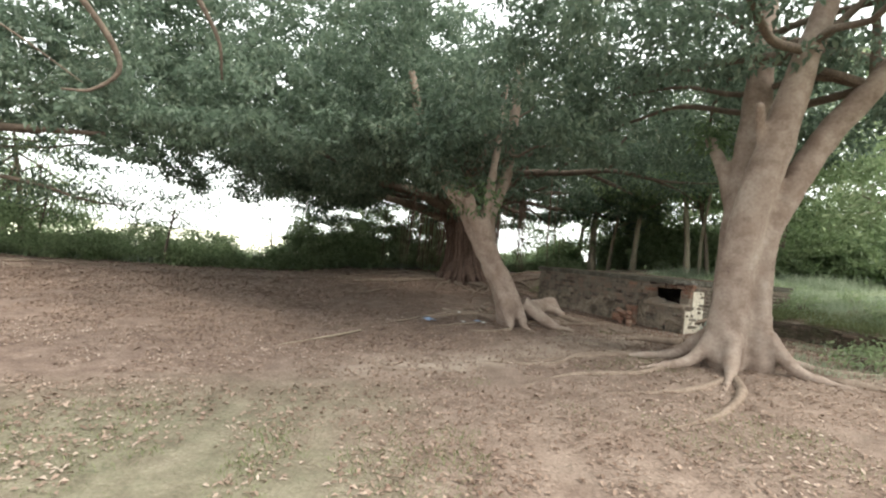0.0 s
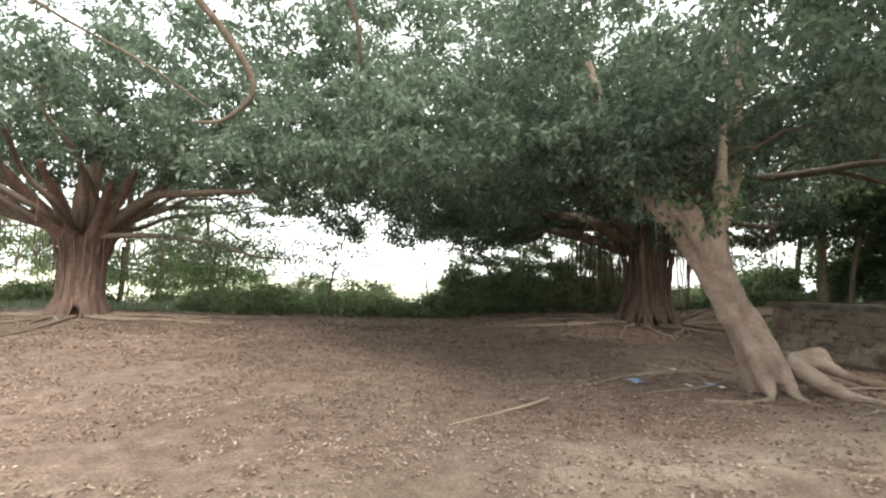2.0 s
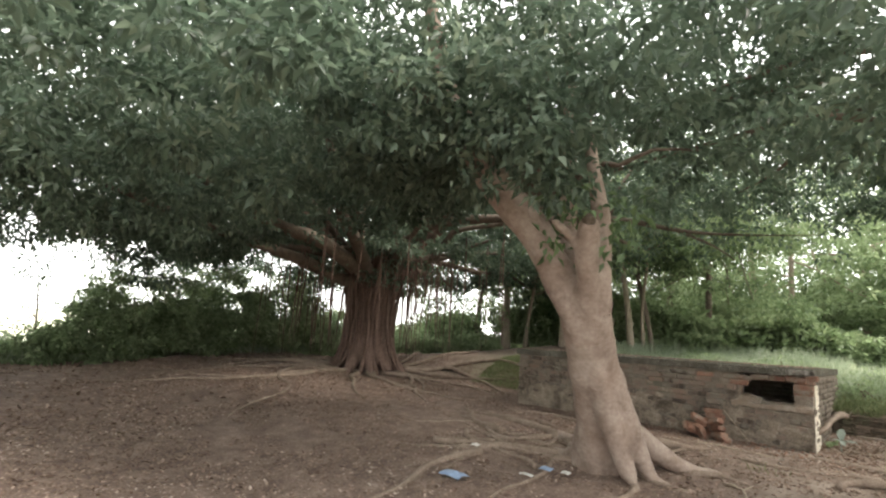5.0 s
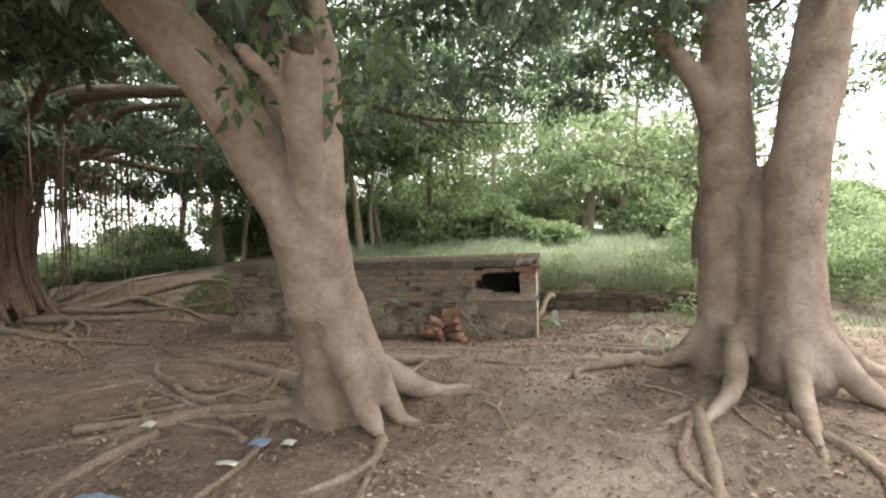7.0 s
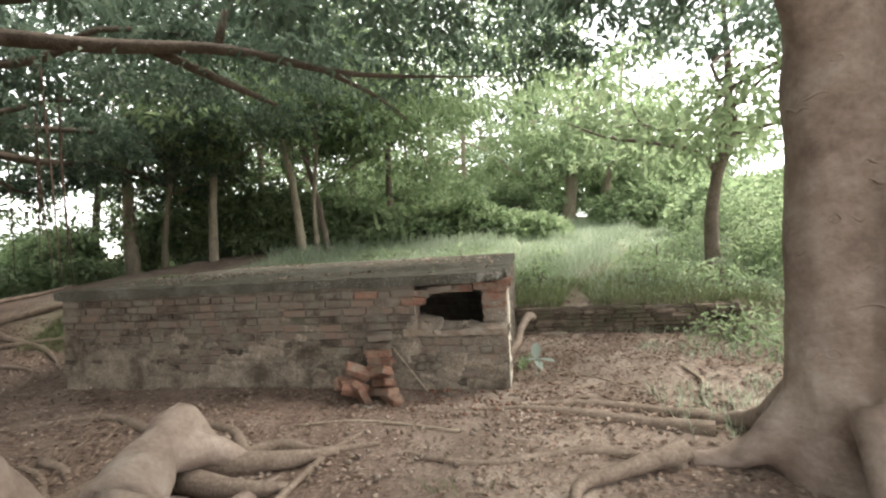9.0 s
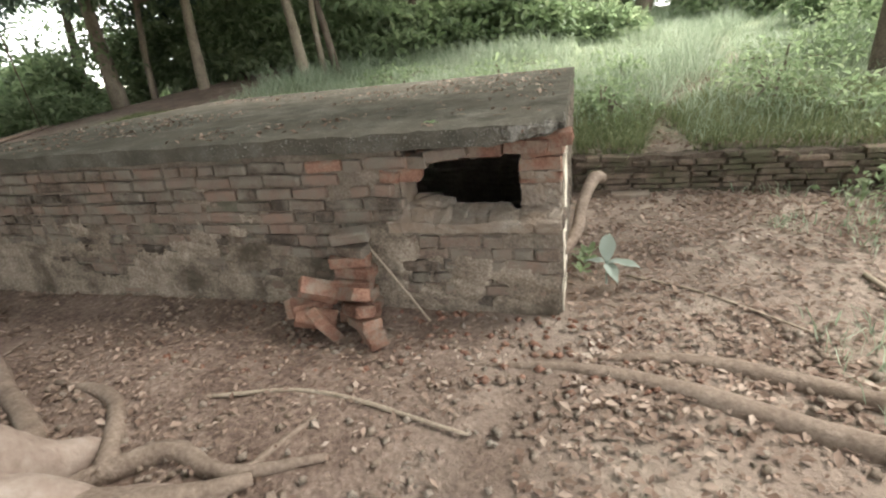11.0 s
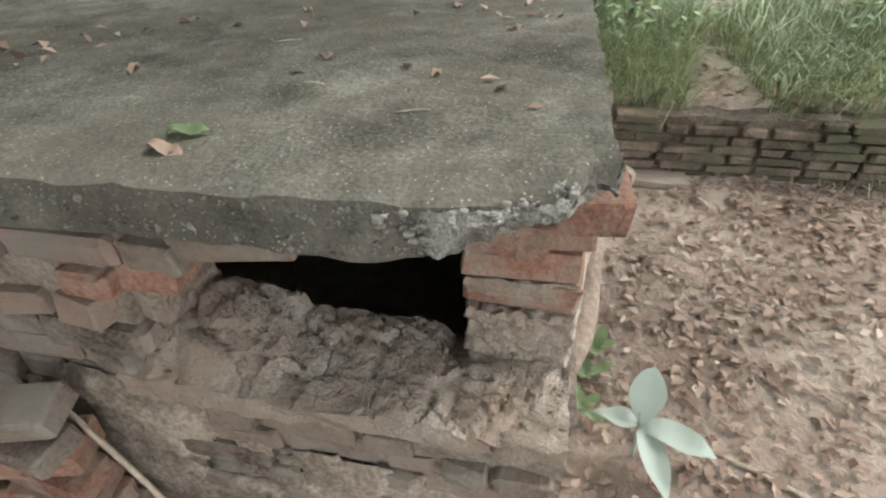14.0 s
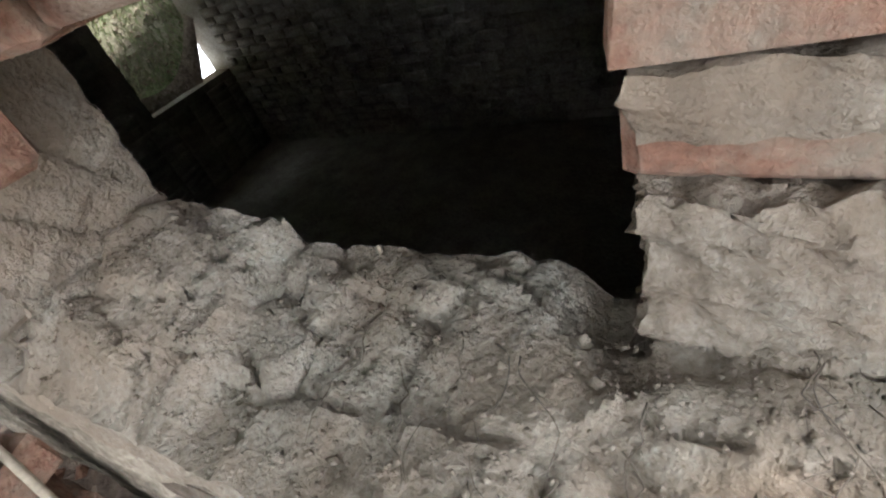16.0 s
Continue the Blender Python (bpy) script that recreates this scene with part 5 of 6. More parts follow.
over = np.stack([rng.uniform(-6.5, -0.6, 190), rng.uniform(1.0, 3.2, 190), rng.uniform(3.3, 5.6, 190)], -1)
over[:, 2] += 0.25 * np.maximum(0, over[:, 0] + 2.5)
foliage("over_limb_sprays", over, 50, 0.42, 0.12, M_LEAF_DARK, tree_c, "leafy sprays over the long low limb")
beyond = np.stack([rng.uniform(-0.9, 1.1, 80), rng.uniform(1.2, 3.8, 80), rng.uniform(3.6, 5.3, 80)], -1)
foliage("over_limb_sprays", beyond, 46, 0.34, 0.12, M_LEAF_DARK, tree_c, "leafy sprays at the tip of the long limb", droop=0.6)
by_limb = np.array([(-5.0 + 0.27 * k + rng.normal(0, 0.2), 0.1 + 0.06 * k + rng.normal(0, 0.25), 3.2 - 0.02 * k + rng.normal(0, 0.2)) for k in range(20)])
foliage("limb_leaves", by_limb, 14, 0.3, 0.1, M_LEAF_DARK, tree_c, "loose leaves along the long low limb", droop=0.7)
skirt = np.array([(-8.95 + (0.9 + 1.3 * rng.random()) * math.cos(a), 0.15 + (0.9 + 1.3 * rng.random()) * math.sin(a), 2.0 + 0.7 * rng.random()) for a in rng.uniform(2.4, 7.2, 24)])
foliage("skirt_sprays", skirt, 40, 0.34, 0.12, M_LEAF_DARK, tree_c, "low dark sprays round the trunk head", droop=0.7)
high = dome(1900, (-12.5, -8.0), 6.0, 13.0, 4.4, 12.0, 0.2, seed=19, shell=0.3)
high = high[(high[:, 1] > -9.5) | (np.sin(high[:, 0] * 61) > -0.25)]
foliage("high_crown", high, 62, 0.46, 0.2, M_LEAF_DARK, tree_d, "high inner sprays of the crown")

sprays = np.stack([rng.uniform(-12.5, -9.5, 90), rng.uniform(-13.5, -3.5, 90), rng.uniform(1.6, 2.9, 90)], -1)
foliage("low_sprays", sprays, 42, 0.42, 0.12, M_LEAF_DARK, tree_d, "hanging outer sprays of leaves")

along = np.stack([np.linspace(-10.3, -9.1, 26) + rng.normal(0, 0.25, 26), np.linspace(-13.4, -9.4, 26), np.linspace(2.1, 1.5, 26) + rng.normal(0, 0.22, 26)], -1)
foliage("bough_leaves", along, 34, 0.36, 0.11, M_LEAF_DARK, tree_d, "leaves along the low bough", droop=0.6)

rim = np.stack([rng.uniform(-10.5, -4.5, 70), rng.uniform(-7.5, -4.3, 70), rng.uniform(2.0, 2.9, 70)], -1)
foliage("rim_sprays", rim, 34, 0.3, 0.11, M_LEAF_DARK, tree_c, "ragged hanging sprays under the crown", droop=0.7)

# a neighbour tree beside the start, of which a bent bough reaches in
tree_e = thing("bent_bough_tree", "tree with a bent bare bough reaching over the clearing", "tree", (0, 0, 0), "fig trees")
fused("trunk", [[(1.2, -14.2, -0.7, 0.35), (1.1, -14.0, 1.2, 0.26), (0.9, -13.6, 3.0, 0.22), (0.4, -13.0, 5.0, 0.15)], [(2.0, -14.6, -0.6, 0.1), (1.3, -14.2, 0.1, 0.2)], [(0.5, -13.4, -0.6, 0.1), (1.0, -13.9, 0.1, 0.2)]], M_PALE_BARK, tree_e, voxel=0.05)
tubes("bough", [[(0.9, -13.5, 3.0, 0.0884), (0.6, -12.2, 4.2, 0.0578), (0.3, -11.0, 4.35, 0.0476), (-0.1, -10.0, 3.9, 0.0408), (-0.4, -9.35, 3.35, 0.0374), (-0.6, -9.05, 2.85, 0.0306), (-0.7, -9.3, 2.55, 0.0204), (-0.75, -9.6, 2.5, 0.01224)]], M_DARK_BARK, tree_e, "dark bent bough", step=0.068)
tubes("bough", [[(0.5, -12.0, 4.25, 0.0272), (0.0, -10.8, 3.3, 0.017), (-0.5, -10.0, 2.95, 0.01088), (-0.7, -9.4, 2.6, 0.0068)], [(0.6, -12.3, 4.2, 0.0408), (0.8, -9.6, 4.0, 0.034), (0.9, -8.6, 3.55, 0.0306), (0.8, -8.1, 3.0, 0.0204), (0.6, -8.0, 2.6, 0.0102)]], M_DARK_BARK, tree_e, "thin bare branches")
E_ENDS = dome(120, (0.4, -13.2), 2.8, 2.0, 4.6, 6.6, 0.3, seed=23)
foliage("crown", E_ENDS, 60, 0.45, 0.12, M_LEAF_DARK, tree_e, "dark green crown")


# ---- woodland behind the tank ----
def wood_tree(label, x, y, h, r, lean, seed, spread, low, leafmat, n=90, per=45, leaf_len=0.13, bark=None, name="woodland_tree", extra=()):
    q = random.Random(seed)
    t = thing(name, label, "tree", (0, 0, 0), "woodland trees")
    b = float(gz(x, y))
    top = (x + lean[0] * h, y + lean[1] * h, b + h)
    tubes("trunk", [[(x - lean[0] * 0.2, y, b - 0.25, r * 1.35), (x + lean[0] * h * 0.2 + q.uniform(-0.08, 0.08), y + lean[1] * h * 0.2, b + h * 0.22, r), (x + lean[0] * h * 0.6 + q.uniform(-0.15, 0.15), y + lean[1] * h * 0.55, b + h * 0.58, r * 0.7), (*top, r * 0.3)]], bark or M_THIN_BARK, t, sides=9, step=0.15)
    ends = dome(n, (x + lean[0] * h * 0.8, y + lean[1] * h * 0.8), spread, spread, b + low, b + h * 1.15, 0.35, seed=seed, shell=0.5)
    for k in range(9):
        u = q.uniform(0.35, 0.8)
        tubes("limb", [limb_to((x + lean[0] * h * u, y + lean[1] * h * u, b + h * u), ends[(k * 7) % n], r * 0.4, 0.008, seed * 9 + k, 0.04)], bark or M_THIN_BARK, t, sides=6, step=0.3)
    for l in extra:
        tubes("limb", [l], bark or M_THIN_BARK, t, sides=7, step=0.12)
    foliage("crown", ends, per, 0.5, leaf_len, leafmat, t)
    return t


closing = np.stack([rng.uniform(-5.0, 1.8, 300), rng.uniform(5.5, 9.5, 300), rng.uniform(4.0, 7.6, 300)], -1)


WOOD = [(-8.9, 6.0, 6.0, 0.13, (0.03, 0.0), 3.0, 2.9, None), (-6.8, 6.0, 6.2, 0.085, (0.09, 0.02), 3.0, 3.0, None), (-4.75, 6.2, 6.0, 0.085, (-0.14, 0.03), 2.8, 3.0, None), (-4.5, 6.5, 5.5, 0.05, (0.0, 0.05), 2.2, 3.0, None), (-4.3, 6.6, 5.5, 0.06, (-0.18, 0.05), 2.4, 2.8, M_DARK_BARK), (-8.4, 6.4, 4.5, 0.06, (0.12, 0.0), 2.2, 2.4, None),
        (-3.4, 9.0, 6.0, 0.09, (0.02, 0.0), 2.8, 1.6, M_DARK_BARK), (-11.5, 7.5, 6.0, 0.1, (0.1, 0.0), 3.0, 1.4, M_DARK_BARK), (-7.4, 9.5, 6.5, 0.1, (-0.05, 0.0), 3.2, 1.5, None), (-10.2, 10.5, 6.5, 0.1, (0.06, 0.0), 3.2, 1.4, None), (-5.6, 12.0, 7.0, 0.11, (0.04, 0.0), 3.4, 1.3, M_DARK_BARK), (-1.8, 12.5, 6.0, 0.1, (0.0, 0.0), 3.0, 1.2, None)]
for k, (x, y, h, r, lean, sp, low, bark) in enumerate(WOOD):
    grown = wood_tree("slender grey-barked woodland tree behind the tank", x, y, h, r, lean, 200 + k, sp, low, M_LEAF_DARK if k < 2 else M_LEAF_LIGHT, 110, 44, 0.16, bark)
# these sprays carry the sunlight in their lightened leaf colour
foliage("outer_crown", closing, 40, 0.55, 0.16, M_LEAF_LIT, grown, "thin outer sprays meeting overhead, leaves painted as if sunlit")
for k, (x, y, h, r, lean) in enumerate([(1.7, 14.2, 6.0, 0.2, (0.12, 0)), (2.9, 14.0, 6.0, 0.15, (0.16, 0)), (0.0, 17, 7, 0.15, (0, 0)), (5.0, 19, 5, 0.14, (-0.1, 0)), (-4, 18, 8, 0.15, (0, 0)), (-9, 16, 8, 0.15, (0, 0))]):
    wood_tree("pale-trunked tree at the hazy wood edge", x, y, h, r, lean, 240 + k, 3.4, 1.0 if k > 4 else 2.0, M_LEAF_LIT, 125, 40, 0.24)
wood_tree("slim dark tree with broad translucent leaves by the trail", 2.95, 3.75, 4.2, 0.09, (0.06, 0.0), 260, 2.4, 2.1, M_LEAF_LIT, 75, 34, 0.15, M_DARK_BARK,
          extra=[[(3.07, 3.75, 1.9, 0.05), (2.75, 3.7, 2.25, 0.04), (2.1, 3.7, 2.45, 0.03), (1.5, 3.8, 2.6, 0.022), (0.8, 3.9, 2.95, 0.01)], [(2.2, 3.7, 2.43, 0.02), (1.9, 3.8, 3.0, 0.012), (1.95, 3.9, 3.6, 0.006)], [(3.07, 3.75, 1.9, 0.05), (3.3, 3.75, 2.6, 0.045), (3.2, 3.7, 3.3, 0.03)]])


# far saplings and bushes on the rim of the clearing
def bush(label, x, y, w, d, h, n, per, leaf_len, mat, seed, group="bushes"):
    q = np.random.default_rng(seed)
    t = thing("bush", label, "bush", (0, 0, 0), group)
    b = float(gz(x, y))
    a, r = q.random(n) * 6.28, np.sqrt(q.random(n))
    px, py = x + np.cos(a) * r * w, y + np.sin(a) * r * d
    pz = gz(px, py) + (h * np.sqrt(np.clip(1 - r ** 2 * 0.9, 0.05, 1)) * (0.75 + 0.35 * wave(px * 1.7, py * 1.7, 0, seed))) * q.random(n) ** 0.6
    ends = np.stack([px, py, pz], -1)
    for e in ends[:7]:
        fx, fy = x + (e[0] - x) * 0.3, y + (e[1] - y) * 0.3
        tubes("stem", [[(fx, fy, float(gz(fx, fy)) - 0.1, 0.02), (*((e + [x, y, b]) / 2 + [0, 0, 0.1]), 0.013), (*e, 0.005)]], M_DARK_BARK, t, sides=5, step=0.3)
    foliage("leaves", ends, per, 0.34, leaf_len, mat, t, droop=0.15)
    return t


# backlit bushes: the brightness is painted into the leaf colour
for k, (x, y, w, d, h, mat) in enumerate([(-13.6, -3.2, 1.3, 2.0, 3.0, M_LEAF_LIT), (-13.8, 0.6, 1.3, 2.0, 3.1, M_LEAF_LIT), (-13.4, -4.2, 0.9, 1.8, 1.7, M_LEAF_LIT), (-14.6, -1.2, 1.4, 1.6, 3.2, M_LEAF_LIT), (-13.8, -8.2, 0.9, 2.2, 1.0, M_LEAF_LIT), (-14.0, -12.0, 1.1, 2.2, 1.1, M_LEAF_LIT), (-11.0, 4.2, 1.3, 1.2, 0.6, M_LEAF_LIT), (-12.5, 2.4, 1.0, 1.2, 0.8, M_LEAF_LIT), (-9.6, 4.6, 1.0, 0.9, 0.6, M_LEAF_LIT), (-16.0, -9.0, 1.5, 3.5, 2.0, M_LEAF_LIT),
                                          (-15.5, -19.5, 1.4, 2.6, 1.2, M_LEAF_LIT), (-15.0, 2.5, 1.5, 2.4, 2.0, M_LEAF_LIT), (-14.0, 5.5, 2.0, 1.8, 1.4, M_LEAF_LIT), (-18.0, -6.0, 1.5, 5.0, 1.4, M_LEAF_LIT), (-17.5, -14.5, 1.5, 3.0, 1.6, M_LEAF_LIT), (-16, -24, 1.5, 3.5, 1.6, M_LEAF_LIT)]):
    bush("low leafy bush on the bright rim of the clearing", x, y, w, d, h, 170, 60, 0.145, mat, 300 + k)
for k, (x, y, w, d, h, mat) in enumerate([(4.3, 3.4, 1.1, 1.2, 1.15, M_LEAF_LIT), (5.6, 2.2, 1.3, 1.2, 1.2, M_LEAF_LIT), (4.0, 5.2, 1.2, 1.4, 1.2, M_LEAF_LIT), (6.4, 5.0, 1.8, 1.8, 1.4, M_LEAF_LIT), 
                                          (-12.5, 7.2, 1.6, 1.0, 2.2, M_LEAF_LIGHT), (-15.5, 9.0, 2.2, 1.4, 2.8, M_LEAF_LIGHT), (-1.0, 15.0, 3.0, 1.5, 2.6, M_LEAF_LIT), (3.5, 18.0, 4.0, 1.5, 2.6, M_LEAF_LIT), (-6.0, 15.0, 3.0, 1.5, 3.0, M_LEAF_LIT), (-11.0, 13.0, 3.0, 1.5, 2.5, M_LEAF_LIT), (1.0, 21.0, 5.0, 1.5, 4.5, M_LEAF_LIT), (-6.0, 20.0, 5.0, 1.5, 4.5, M_LEAF_LIT), (5.0, 8.0, 1.4, 1.4, 1.7, M_LEAF_LIT), (7.5, 10.0, 1.8, 1.6, 1.9, M_LEAF_LIT), (3.9, 11.5, 1.6, 1.2, 1.8, M_LEAF_LIT), (6.5, 15.0, 2.4, 1.4, 2.6, M_LEAF_LIT), (10.0, 14.0, 2.4, 1.4, 1.8, M_LEAF_LIT), (0.2, 9.5, 1.0, 0.8, 0.7, M_LEAF_LIT), (-2.8, 10.5, 2.2, 1.0, 1.7, M_LEAF_LIT), (-6.3, 7.4, 1.8, 0.9, 1.9, M_LEAF_LIT), (-8.8, 7.8, 1.9, 0.9, 2.3, M_LEAF_LIT), (-4.2, 8.2, 1.6, 0.9, 1.6, M_LEAF_LIT), (-1.8, 8.6, 1.5, 0.8, 1.3, M_LEAF_LIGHT), (-7.0, 11.0, 3.0, 1.2, 1.8, M_LEAF_LIT)]):
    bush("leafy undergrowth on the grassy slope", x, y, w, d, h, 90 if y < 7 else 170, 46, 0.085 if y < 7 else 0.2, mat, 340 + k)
for k, (x, y, w, d, h) in enumerate([(2.6, 2.6, 0.6, 0.4, 0.45), (0.3, 3.1, 0.3, 0.5, 0.4), (1.9, 3.3, 0.4, 0.6, 0.45), (2.3, 4.4, 0.5, 0.5, 0.5), (0.6, 4.6, 0.4, 0.5, 0.4), (-0.9, 4.3, 0.7, 0.4, 0.4), (-2.4, 4.8, 0.8, 0.5, 0.45), (2.4, 1.5, 0.5, 0.35, 0.4), (2.8, 0.4, 0.5, 0.6, 0.42)]):
    bush("small sparse weedy shrub on the grassy bank", x, y, w, d, h, 34, 16, 0.075, M_LEAF_LIT, 420 + k, "weedy shrubs")
for k, (x, y, h, lean) in enumerate([(-16.5, -13.8, 5.0, (0.02, -0.12)), (-17.5, -17.8, 5.5, (0.0, 0.1)), (-16.0, -21.5, 5.0, (0.05, 0.1)), (-18.0, -26.5, 6.0, (0.0, 0.0)), (-20.0, -15.5, 5.5, (0.0, 0.05))]):
    wood_tree("thin tree beyond the rim of the clearing, leaves painted as if sunlit", x, y, h, 0.11, lean, 390 + k, 2.7, 1.7, M_LEAF_LIT, 130, 44, 0.17)
for k, (x, y, h, lean) in enumerate([(-13.0, -9.2, 2.6, (-0.1, 0.12)), (-17.8, -5.0, 3.2, (0.0, -0.1)), (-14.2, -13.0, 2.4, (0.05, 0.15)), (-14.8, 1.2, 3.0, (0.02, 0.1))]):
    wood_tree("thin sapling against the bright sky", x, y, h, 0.04, lean, 380 + k, 1.0, 1.3, M_LEAF_MID, 26, 26, 0.1, M_DARK_BARK, "sapling")
# ---- grass, litter and small things ----
def blades(name, px, py, h, w, mat, label, lean=0.35, parent=None):
    n = len(px)
    a = rng.random(n) * 6.28
    hh = h * rng.uniform(0.5, 1.2, n)
    b = np.stack([px, py, gz(px, py) - 0.03], -1)
    sdir = np.stack([np.cos(a), np.sin(a), 0 * a], -1) * (w * rng.uniform(0.6, 1.3, n))[:, None]
    ln = rng.normal(0, lean, (n, 2)) * hh[:, None]
    m = b + np.stack([ln[:, 0] * 0.35, ln[:, 1] * 0.35, hh * 0.62], -1)
    t = b + np.stack([ln[:, 0], ln[:, 1], hh * (1 - 0.3 * np.hypot(ln[:, 0], ln[:, 1]) / (hh + 1e-6))], -1)
    v = np.stack([b - sdir, b + sdir, m + sdir * 0.7, m - sdir * 0.7, t], 1).reshape(-1, 3)
    i = np.arange(n) * 5
    f = np.vstack([np.stack([i, i + 1, i + 2], -1), np.stack([i, i + 2, i + 3], -1), np.stack([i + 3, i + 2, i + 4], -1)])
    ob = link_mesh(name, array_mesh(name, v, f), mat, parent, smooth=False)
    return tagged(ob, label, "grass", kind="stuff")


def scatter(n, x0, x1, y0, y1, keep):
    x, y = rng.uniform(x0, x1, n), rng.uniform(y0, y1, n)
    k = keep(x, y)
    return x[k], y[k]


off_trail = lambda x, y: np.abs(x - (0.75 + 0.32 * (y - 2.0) + 0.2 * np.sin(1.5 * y))) > 0.1 + 0.07 * np.sin(3.7 * y)
clump = lambda x, y, s: wave(x * 1.3, y * 1.3, 0, s) + 0.5 * wave(x * 4, y * 4, 0, s + 2)
hx, hy = scatter(110000, -5, 11, 2.08, 17, lambda x, y: off_trail(x, y) & ((x > 0.05) | (y > 3.6)) & (clump(x, y, 2.0) > -0.75 + 0.55 * (y < 3.4)))
blades("tall_grass", hx, hy, 0.46 * np.clip(0.75 + 0.9 * clump(hx, hy, 21.0), 0.25, 1.5) * (0.45 + 0.55 * smooth01((hy - 2.0) / 2.2)), 0.005, M_GRASS, "tall pale green grass covering the slope", 0.75)
blades("bank_turf", *scatter(16000, 0.05, 3.4, 1.95, 3.6, lambda x, y: off_trail(x, y) & (clump(x, y, 23.0) > -0.2)), 0.2, 0.004, M_TURF, "ragged dark green turf hanging over the wall top", 0.8)
blades("dry_bank_grass", *scatter(26000, -6.4, -4.33, 1.2, 3.9, lambda x, y: clump(x, y, 25.0) > -0.5), 0.13, 0.004, M_TURF, "dry brownish grass on the bank outside the tank", 0.8)
blades("turf", *scatter(46000, 1.2, 7, -10.5, -2.4, lambda x, y: clump(x, y, 5.0) > 0.0), 0.07, 0.003, M_TURF, "sparse short grass in the leaf litter", 0.6)
blades("verge_grass", *scatter(9000, 1.1, 8, -1.0, 2.0, lambda x, y: clump(x, y, 7.0) > 0.1), 0.16, 0.004, M_GRASS, "grass tufts along the foot of the slope", 0.5)
blades("rim_grass", *scatter(14000, -16.5, -13.2, -22, 6, lambda x, y: clump(x, y, 9.0) > -0.5), 0.4, 0.012, M_GRASS, "grass on the rim of the clearing", 0.4)
blades("trunk_grass", *scatter(1500, -1.0, 0.4, -3.6, -1.6, lambda x, y: clump(x, y, 11.0) > 0.35), 0.13, 0.003, M_TURF, "thin grass by the tree foot", 0.6)


def litter(name, x, y, size, label, lift=0.012, z=None):
    n = len(x)
    base = np.stack([x, y, (gz(x, y) + 0.03 * wave(x * 1.6, y * 1.6, 0, 1.0) + 0.012 * wave(x * 7, y * 7, 0, 2.0) if z is None else z) + lift], -1)
    a = rng.random(n) * 6.28
    tilt = rng.normal(0, 0.25, (n, 2))
    d = np.stack([np.cos(a), np.sin(a), tilt[:, 0]], -1)
    s = np.stack([-np.sin(a), np.cos(a), tilt[:, 1]], -1)
    ln = (size * rng.uniform(0.45, 1.3, n))[:, None]
    curl = np.array([0, 0, 1.0]) * ln * rng.uniform(0.05, 0.3, n)[:, None]
    v = np.stack([base - d * ln * 0.5, base + s * ln * 0.27 + curl, base + d * ln * 0.5 + curl * 0.3, base - s * ln * 0.27 + curl], 1).reshape(-1, 3)
    i = np.arange(n) * 4
    f = np.vstack([np.stack([i, i + 1, i + 2], -1), np.stack([i, i + 2, i + 3], -1)])
    return tagged(link_mesh(name, array_mesh(name, v, f), M_LITTER, smooth=False), label, "leaf litter", kind="stuff")


out_tank = lambda x, y: ~((x > -4.4) & (x < 0.02) & (y > -0.04) & (y < 3.4)) & ~((y > 1.85) & (x > -0.1))
litter("leaf_litter", *scatter(120000, -10, 6, -15, 1.85, lambda x, y: out_tank(x, y) & (clump(x, y, 13.0) > -0.35)), 0.043, "dry brown fallen leaves strewn over the soil")
litter("leaf_litter", *scatter(10000, -3.2, 3.0, -2.2, 1.82, lambda x, y: out_tank(x, y) & (clump(x, y, 27.0) > -0.2)), 0.034, "dry crumbled leaf litter by the tank")
litter("leaf_litter", *scatter(3600, 0.04, 2.6, -0.9, 1.84, lambda x, y: clump(x, y, 33.0) > -0.5), 0.05, "dry brown leaves matted beside the tank")
litter("leaf_litter", *scatter(5000, -6.0, -4.35, 1.2, 3.8, lambda x, y: x < 9), 0.05, "dry leaves on the bank outside the tank", 0.02)
litter("leaf_litter", *scatter(5000, 0.1, 2.6, 1.95, 5.0, lambda x, y: x < 9), 0.045, "dry leaves on the bank above the wall")
litter("leaf_litter", *scatter(14000, -14, -6, -19, 1.0, lambda x, y: clump(x, y, 15.0) > -0.5), 0.075, "dry reddish leaves under the banyans")
sx, sy = scatter(1700, -4.2, -0.05, 0.0, 3.2, lambda x, y: (clump(x, y, 17.0) > -0.2) & ((np.hypot(x + 0.4, y) > 0.9) | (np.sin(x * 97 + y * 71) > 0.93)))
litter("roof_leaves", sx, sy, 0.04, "dry leaves scattered on the concrete slab", 0.004, 0.906 + 0.007 * sx)


def chips(name, n, x0, x1, y0, y1, size, mat, label):
    """Small stones and crumbs of brick half sunk in the soil."""
    ch = []
    for k in range(n):
        x, y = rng.uniform(x0, x1), rng.uniform(y0, y1)
        s = size * rng.uniform(0.4, 1.3)
        v = rng.normal(0, 1, (6, 3)) * 0.15 + [[1, 0, 0], [-1, 0, 0], [0, 1, 0], [0, -1, 0], [0, 0, 0.7], [0, 0, -0.7]]
        ch.append((v * s + [x, y, float(gz(x, y)) + s * 0.15], np.array([[0, 2, 4], [2, 1, 4], [1, 3, 4], [3, 0, 4], [2, 0, 5], [1, 2, 5], [3, 1, 5], [0, 3, 5]])))
    return tagged(link_mesh(name, array_mesh(name, *joined(ch)), mat, smooth=False), label, "stones", kind="stuff")


chips("gravel", 700, -2.4, 2.2, -1.6, -0.08, 0.022, M_RUBBLE, "pale mortar crumbs on the soil")
chips("brick_crumbs", 260, -2.0, 0.6, -0.7, -0.06, 0.022, M_CLEAN_BRICK, "crumbs of orange brick on the soil")


